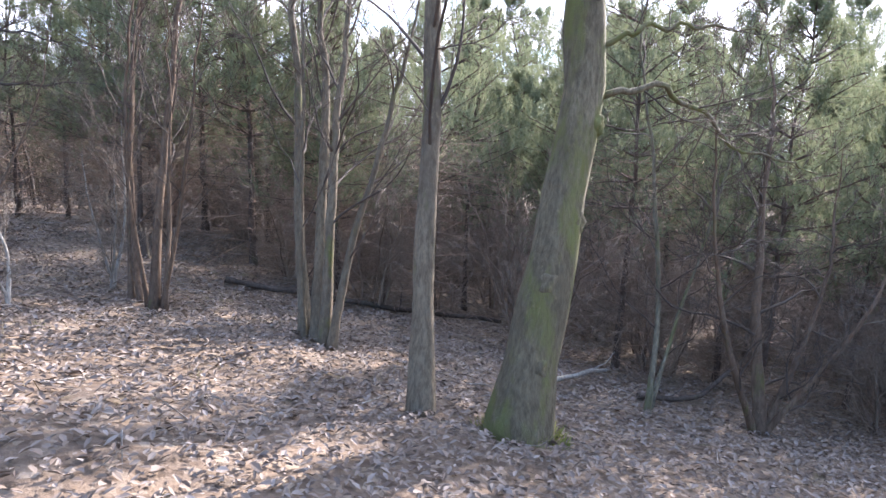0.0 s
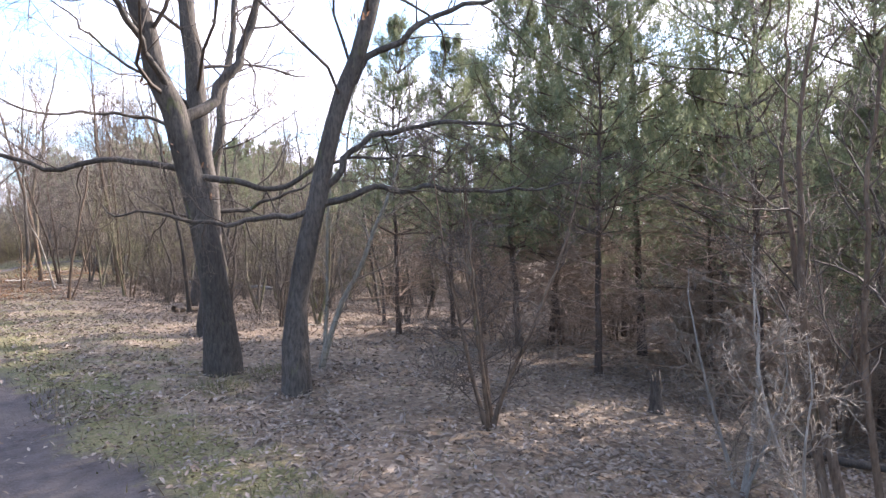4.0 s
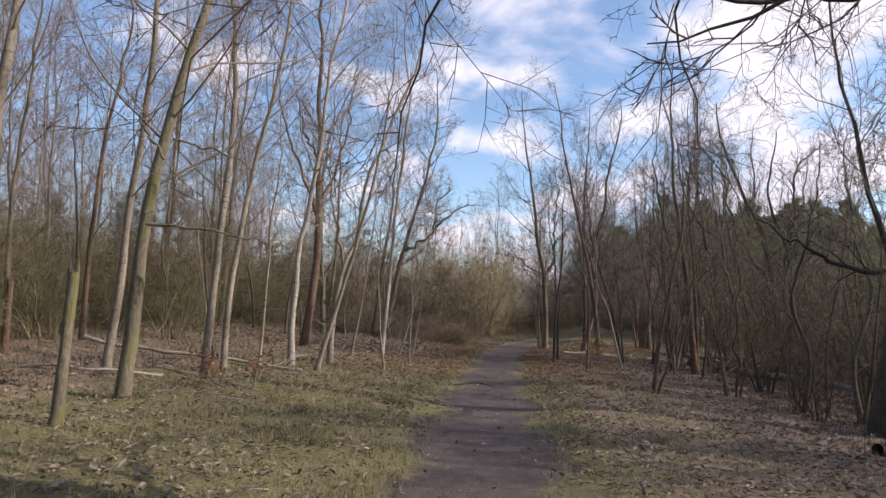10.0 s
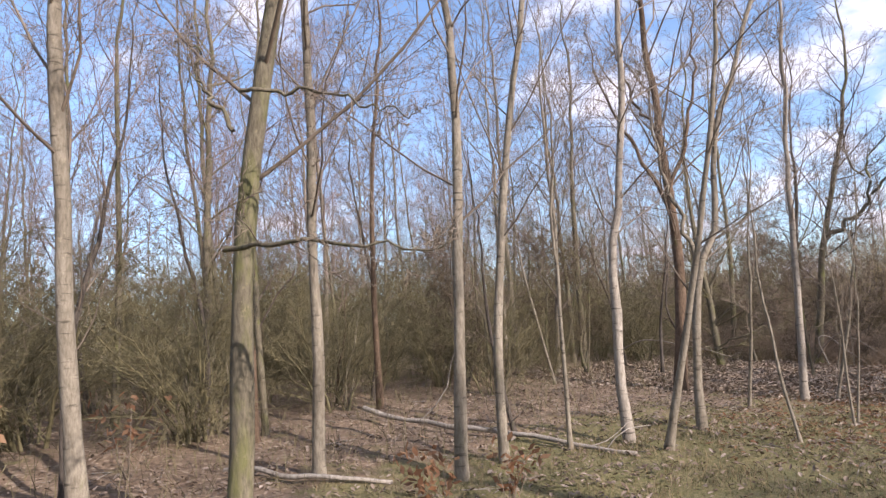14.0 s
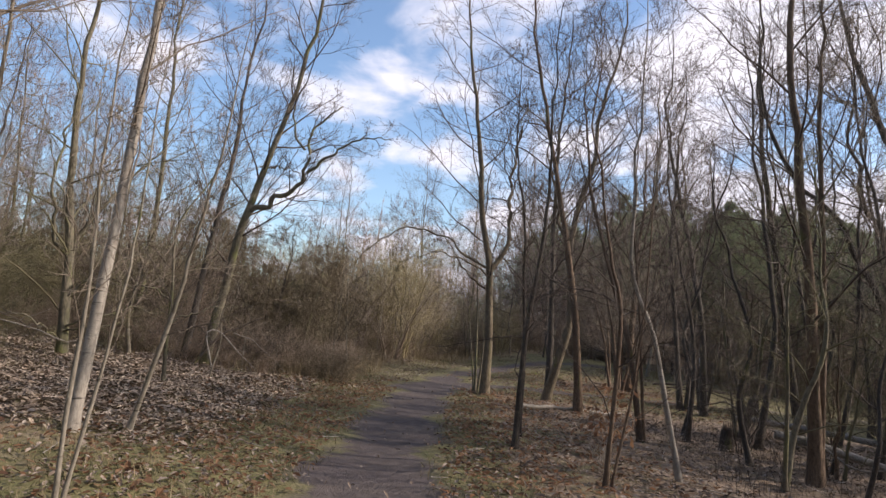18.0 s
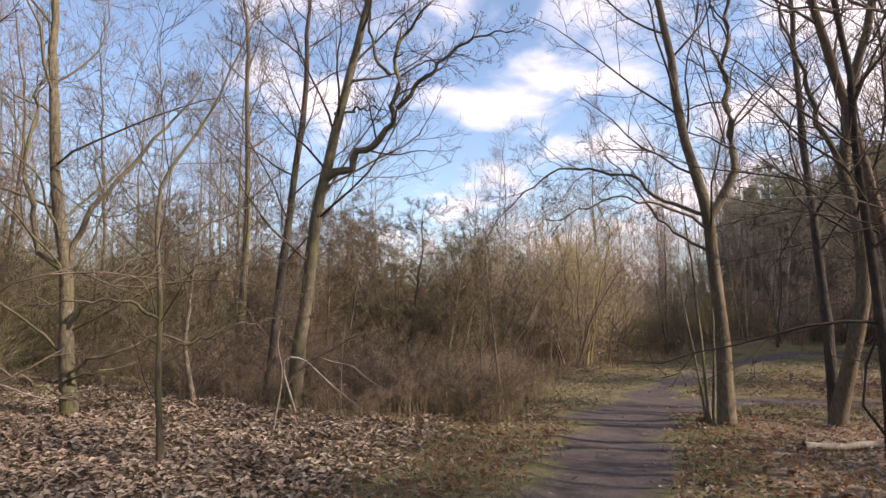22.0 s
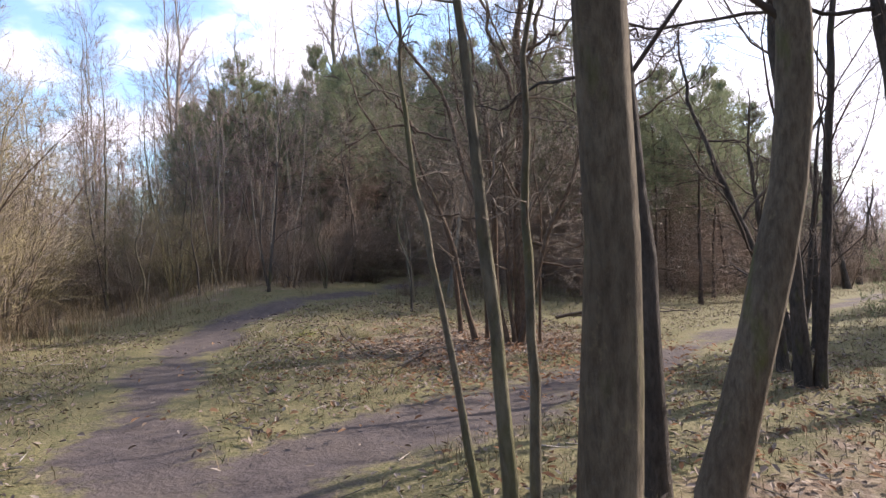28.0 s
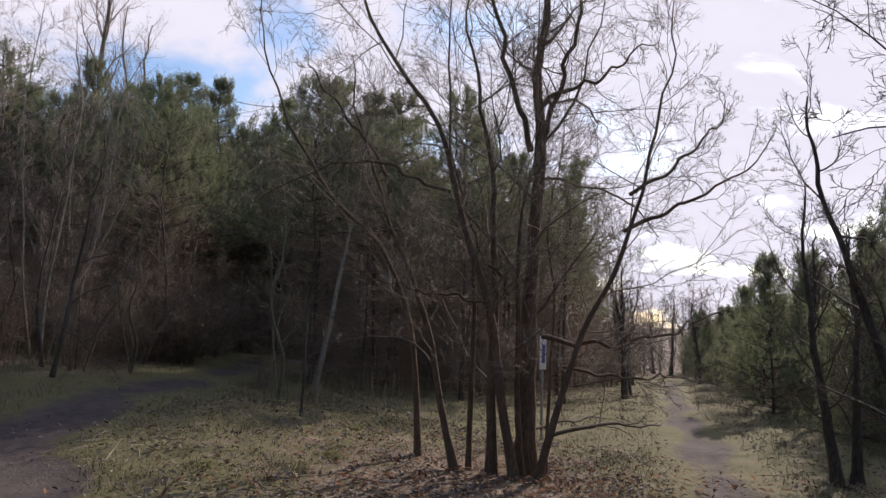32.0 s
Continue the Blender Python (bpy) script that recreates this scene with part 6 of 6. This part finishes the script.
pole_piece("fallen_log", [(3.6, 20.2, 0.0), (4.3, 20.5, 0.0)], 0.08, WOOD_DARK, "dark rotting log end", seed=9)
pole_piece("fallen_branch", [(-1.5, 24.5, 0.0), (-1.1, 24.62, 0.015), (-0.75, 24.6, 0.0)], 0.016, WOOD_DARK, "dark stick lying across the path", "stick", seed=10)
pole_piece("fallen_branch", [(6.1, 1.9, 0.02), (6.5, 1.5, 0.08), (7.2, 1.3, 0.35)], 0.03, WOOD_DARK, "dark fallen branch on the slope", seed=11, branches=2)
pole_piece("fallen_branch", [(5.2, 2.6, 0.0), (5.7, 2.4, 0.1), (6.3, 2.3, 0.12)], 0.028, WOOD_GREY, "pale fallen branch behind the oak", seed=12, branches=2)
pole_piece("fallen_log", [(5.7, 7.7, 0.05), (6.8, 6.7, 0.06), (8.8, 5.0, 0.05)], 0.045, WOOD_DARK, "dark fallen trunk at the foot of the pines", seed=13, branches=4)
pole_piece("fallen_branch", [(-9.0, 33.6, 0.3), (-8.0, 33.4, 0.75), (-7.0, 33.6, 0.6), (-6.2, 34.1, 0.3)], 0.02, WOOD_GREY, "bleached fallen branch caught in the thicket", seed=15, branches=6, tip=0.4)
pole_piece("fallen_branch", [(7.4, 44.4, 0.35), (8.6, 43.9, 0.42), (10.0, 43.6, 0.3)], 0.03, WOOD_DARK, "low dead bough beside the many stemmed tree", seed=16, branches=5, tip=0.4)
pole_piece("fallen_branch", [(8.2, 45.2, 0.2), (9.5, 45.0, 0.3), (11.2, 44.9, 0.25)], 0.028, WOOD_DARK, "dead bough lying by the ride", seed=17, branches=4, tip=0.4)
pole_piece("fallen_branch", [(-2.3, 38.6, 0.15), (-1.9, 38.9, 0.3), (-1.5, 39.3, 0.45)], 0.012, STRAW, "pale bent bramble stem", "stick", seed=18, tip=0.5)
pole_piece("fallen_branch", [(-5.0, 15.3, 0.3), (-5.6, 15.6, 0.95), (-4.9, 15.9, 1.15), (-4.0, 16.2, 1.1)], 0.011, WOOD_GREY, "pale bent sapling bowed to the ground", seed=19, branches=3, tip=0.4)

pole_piece("fallen_branch", [(-4.55, 36.6, 0.02), (-4.7, 36.5, 0.66), (-4.5, 36.65, 0.76), (-4.28, 36.83, 0.56), (-3.95, 37.07, 0.22), (-3.72, 37.2, 0.02)], 0.018, WOOD_GREY, "bleached dead branch bent over in front of the brush", seed=31, branches=4, tip=0.45)
pole_piece("fallen_branch", [(-4.85, 36.4, 0.05), (-4.47, 36.68, 0.66), (-4.16, 36.93, 0.92), (-3.76, 37.19, 1.18)], 0.024, WOOD_DARK, "dark dead branch leaning up out of the leaves", seed=32, branches=4, tip=0.4)
pole_piece("fallen_branch", [(-4.05, 37.0, 0.0), (-4.03, 37.0, 0.8), (-3.98, 37.05, 1.4)], 0.01, BARK_PALE, "thin pale upright dead stem", "stick", seed=33, tip=0.5)
pole_piece("fallen_branch", [(-3.44, 37.37, 0.0), (-3.42, 37.38, 0.45), (-3.38, 37.4, 0.73)], 0.009, BARK_PALE, "short pale dead stem in the brush", "stick", seed=34, tip=0.5)
pole_piece("fallen_branch", [(-4.25, 36.85, 0.8), (-3.93, 37.07, 0.7), (-3.74, 37.2, 0.55), (-3.48, 37.35, 0.34), (-3.2, 37.5, 0.02)], 0.011, WOOD_GREY, "grey arching bramble stem", "stick", seed=35, tip=0.5)



def stub(x, y, r, h, wood, seed, label, dx=0.0):
    """A broken trunk with a ragged top."""
    r2 = np.random.default_rng(seed)
    root = thing("tree_stump", x, y, label, "stump")
    line = smooth_line([(0, 0, -0.2), (0, 0, 0.02), (dx * 0.5, 0, h * 0.5), (dx, 0, h)], 14)
    sh = Shape()
    sh.tubes(line[None], (stem_radii(line, r, 0.85, 0.45) * (1 + 0.05 * r2.normal(size=14)))[None], 11, False)
    part("trunk", sh.mesh("trunk"), wood, root)
    a = np.arange(9) * 0.698
    base = line[-1] + np.stack([np.cos(a), np.sin(a), 0 * a], 1) * r * 0.66 - np.array([0, 0, 0.03])
    sh = Shape()
    sh.spikes(base, base + np.stack([0 * a, 0 * a, r2.uniform(0.04, 0.22, 9)], 1), np.full(9, r * 0.42))
    part("splintered_top", sh.mesh("splintered_top"), wood, root)
    return root


stub(-4.68, 17.92, 0.052, 1.38, BARK_GREY, 22, "tall pale broken trunk with a ragged top", 0.05)
stub(-8.4, 22.0, 0.055, 1.1, BARK_RED, 23, "dark broken stub in the thicket")
stub(5.9, 35.4, 0.08, 0.8, BARK_OAK, 24, "dark leaning stub in the scrub", 0.2)
stub(4.9, 33.9, 0.09, 0.35, WOOD_DARK, 25, "low dark stump among the leaves")
stub(5.2, 8.9, 0.06, 0.3, WOOD_DARK, 26, "low dark stump below the pines")


def fallen_twigs(count, seed):
    """Small sticks strewn over the ground."""
    r2 = np.random.default_rng(seed)
    x, y = r2.uniform(-9, 9, count), r2.uniform(-2, 49, count)
    ok = off_way(x, y) > 0.5
    x, y = x[ok], y[ok]
    n = len(x)
    a, size = r2.uniform(0, 6.283, n), r2.uniform(0.12, 0.55, n)
    foot = np.stack([x, y, lie(x, y) + bumps(x, y) + 0.02], 1)
    x2, y2 = x + np.cos(a) * size, y + np.sin(a) * size
    tip = np.stack([x2, y2, lie(x2, y2) + bumps(x2, y2) + r2.uniform(0.01, 0.09, n)], 1)
    sh = Shape()
    sh.spikes(foot, tip, r2.uniform(0.003, 0.009, n))
    fork = foot + (tip - foot) * 0.45
    sh.spikes(fork, fork + (tip - foot) * 0.4 + r2.normal(size=(n, 3)) * np.array([0.08, 0.08, 0.02]), r2.uniform(0.002, 0.005, n))
    me = sh.mesh("fallen_twigs")
    me.materials.append(WOOD_GREY)
    return tagged(new("fallen_twigs", me), "small grey sticks strewn over the woodland floor", "sticks", kind="stuff")


fallen_twigs(1500, 610)


def tuft(x, y, r, seed, mat, label, tall=(0.08, 0.22), n=260, category="grass"):
    """A single tuft of grass or moss."""
    r2 = np.random.default_rng(seed)
    root = thing("grass_tuft", x, y, label, category)
    a, d = r2.uniform(0, 6.283, n), r * np.sqrt(r2.random(n))
    foot = np.stack([np.cos(a) * d, np.sin(a) * d, 0 * a - 0.02], 1)
    h = r2.uniform(*tall, n) * (1.15 - 0.7 * d / r)
    tip = foot + np.stack([np.cos(a) * h * 0.5, np.sin(a) * h * 0.5, h], 1) + r2.normal(size=(n, 3)) * 0.02
    sh = Shape()
    sh.spikes(foot, tip, np.full(n, 0.004))
    part("tuft", sh.mesh("tuft"), mat, root)
    return root


for n, (x, y, r) in enumerate(((1.9, 43.9, 0.35), (2.6, 44.6, 0.25), (3.4, 43.2, 0.3), (-2.6, 18.6, 0.28), (-3.0, 20.2, 0.22), (-2.2, 21.6, 0.2), (2.4, 12.1, 0.35), (1.6, 11.7, 0.3), (0.9, 8.2, 0.16), (4.6, 46.2, 0.25), (-2.4, 14.2, 0.3))):
    tuft(x, y, r, 500 + n, GRASS, "green tuft of winter grass")
for n, (x, y, r) in enumerate(((1.6, 4.4, 0.07), (2.2, 5.2, 0.06), (0.5, 7.0, 0.08), (1.2, 5.4, 0.06), (2.6, 3.8, 0.06))):
    tuft(x, y, r, 520 + n, GRASS, "small green weed among the leaves", (0.03, 0.08), 50)
for n, (x, y, r) in enumerate(((5.4, 46.3, 0.22), (3.9, 46.8, 0.18), (7.0, 47.4, 0.2), (3.2, 27.6, 0.25), (3.6, 29.0, 0.22))):
    tuft(x, y, r, 530 + n, MOSS, "bright green cushion of moss", (0.03, 0.07), 420, "moss")
tuft(3.7, 1.9, 0.34, 540, MOSS, "bright moss round the foot of the oak", (0.06, 0.16), 900, "moss")


def dry_leaves_on_shrub(x, y, seed, label, n=60, high=0.5):
    """A small shrub that still holds its dead leaves."""
    r2 = np.random.default_rng(seed)
    root = thing("leafy_shrub", x, y, label, "bush")
    foot = np.zeros((7, 3))
    tips = np.stack([r2.normal(size=7) * 0.22, r2.normal(size=7) * 0.22, r2.uniform(0.6, 1.1, 7) * high], 1)
    sh = Shape()
    sh.spikes(foot - np.array([0, 0, 0.05]), tips, np.full(7, 0.006))
    part("stem", sh.mesh("stem"), TWIG_TAN, root)
    at = tips[r2.integers(0, 7, n)] * r2.uniform(0.35, 1.0, (n, 1)) + r2.normal(size=(n, 3)) * 0.05
    a, b = unit(r2.normal(size=(n, 3))) * 0.05, unit(r2.normal(size=(n, 3))) * 0.025
    v = np.stack([at - a, at + b, at + a, at - b], 1).reshape(-1, 3)
    part("foliage", mesh_of("foliage", v, np.arange(len(v)).reshape(-1, 4), None, False), LEAF_RUST, root)
    return root


for n, (x, y, k) in enumerate(((-4.55, 21.2, 90), (-4.2, 21.5, 60), (-7.7, 20.1, 70), (-6.4, 18.3, 60), (-6.6, 17.6, 40), (1.9, 30.6, 110), (2.2, 31.5, 60))):
    dry_leaves_on_shrub(x, y, 550 + n, "small shrub holding rust brown dead leaves", k, 0.55 if n < 2 else 1.0)

# marker post at the edge of the pines
sign = thing("marker_post", 9.4, 45.35, "thin post with a white and blue marker plate", "sign")
bm = bmesh.new()
bmesh.ops.create_cone(bm, cap_ends=True, segments=10, radius1=0.022, radius2=0.02, depth=1.95, matrix=Matrix.Translation((0, 0, 0.85)))
me = bpy.data.meshes.new("post")
bm.to_mesh(me)
part("post", me, WOOD_GREY, sign)


def plate(name, w, h, d, at, mat, label):
    bm = bmesh.new()
    bmesh.ops.create_cube(bm, size=1.0, matrix=Matrix.Translation(at) @ pose(0, 0, 0, 0, 0, -55) @ Matrix.Diagonal((w, d, h, 1)))
    bmesh.ops.bevel(bm, geom=bm.edges[:], offset=0.003, segments=1, affect="EDGES")
    me = bpy.data.meshes.new(name)
    bm.to_mesh(me)
    return part(name, me, mat, sign, label)


plate("plate", 0.11, 0.55, 0.02, (-0.02, -0.02, 1.42), plain("white paint", (0.9, 0.9, 0.9)), "white painted plate")
plate("plate_mark", 0.05, 0.30, 0.006, (-0.032, -0.036, 1.40), plain("blue paint", (0.10, 0.15, 0.38)), "blue painted mark")
plate("plate_cap", 0.12, 0.05, 0.026, (-0.02, -0.02, 1.72), plain("dark paint", (0.06, 0.06, 0.07)), "dark cap")
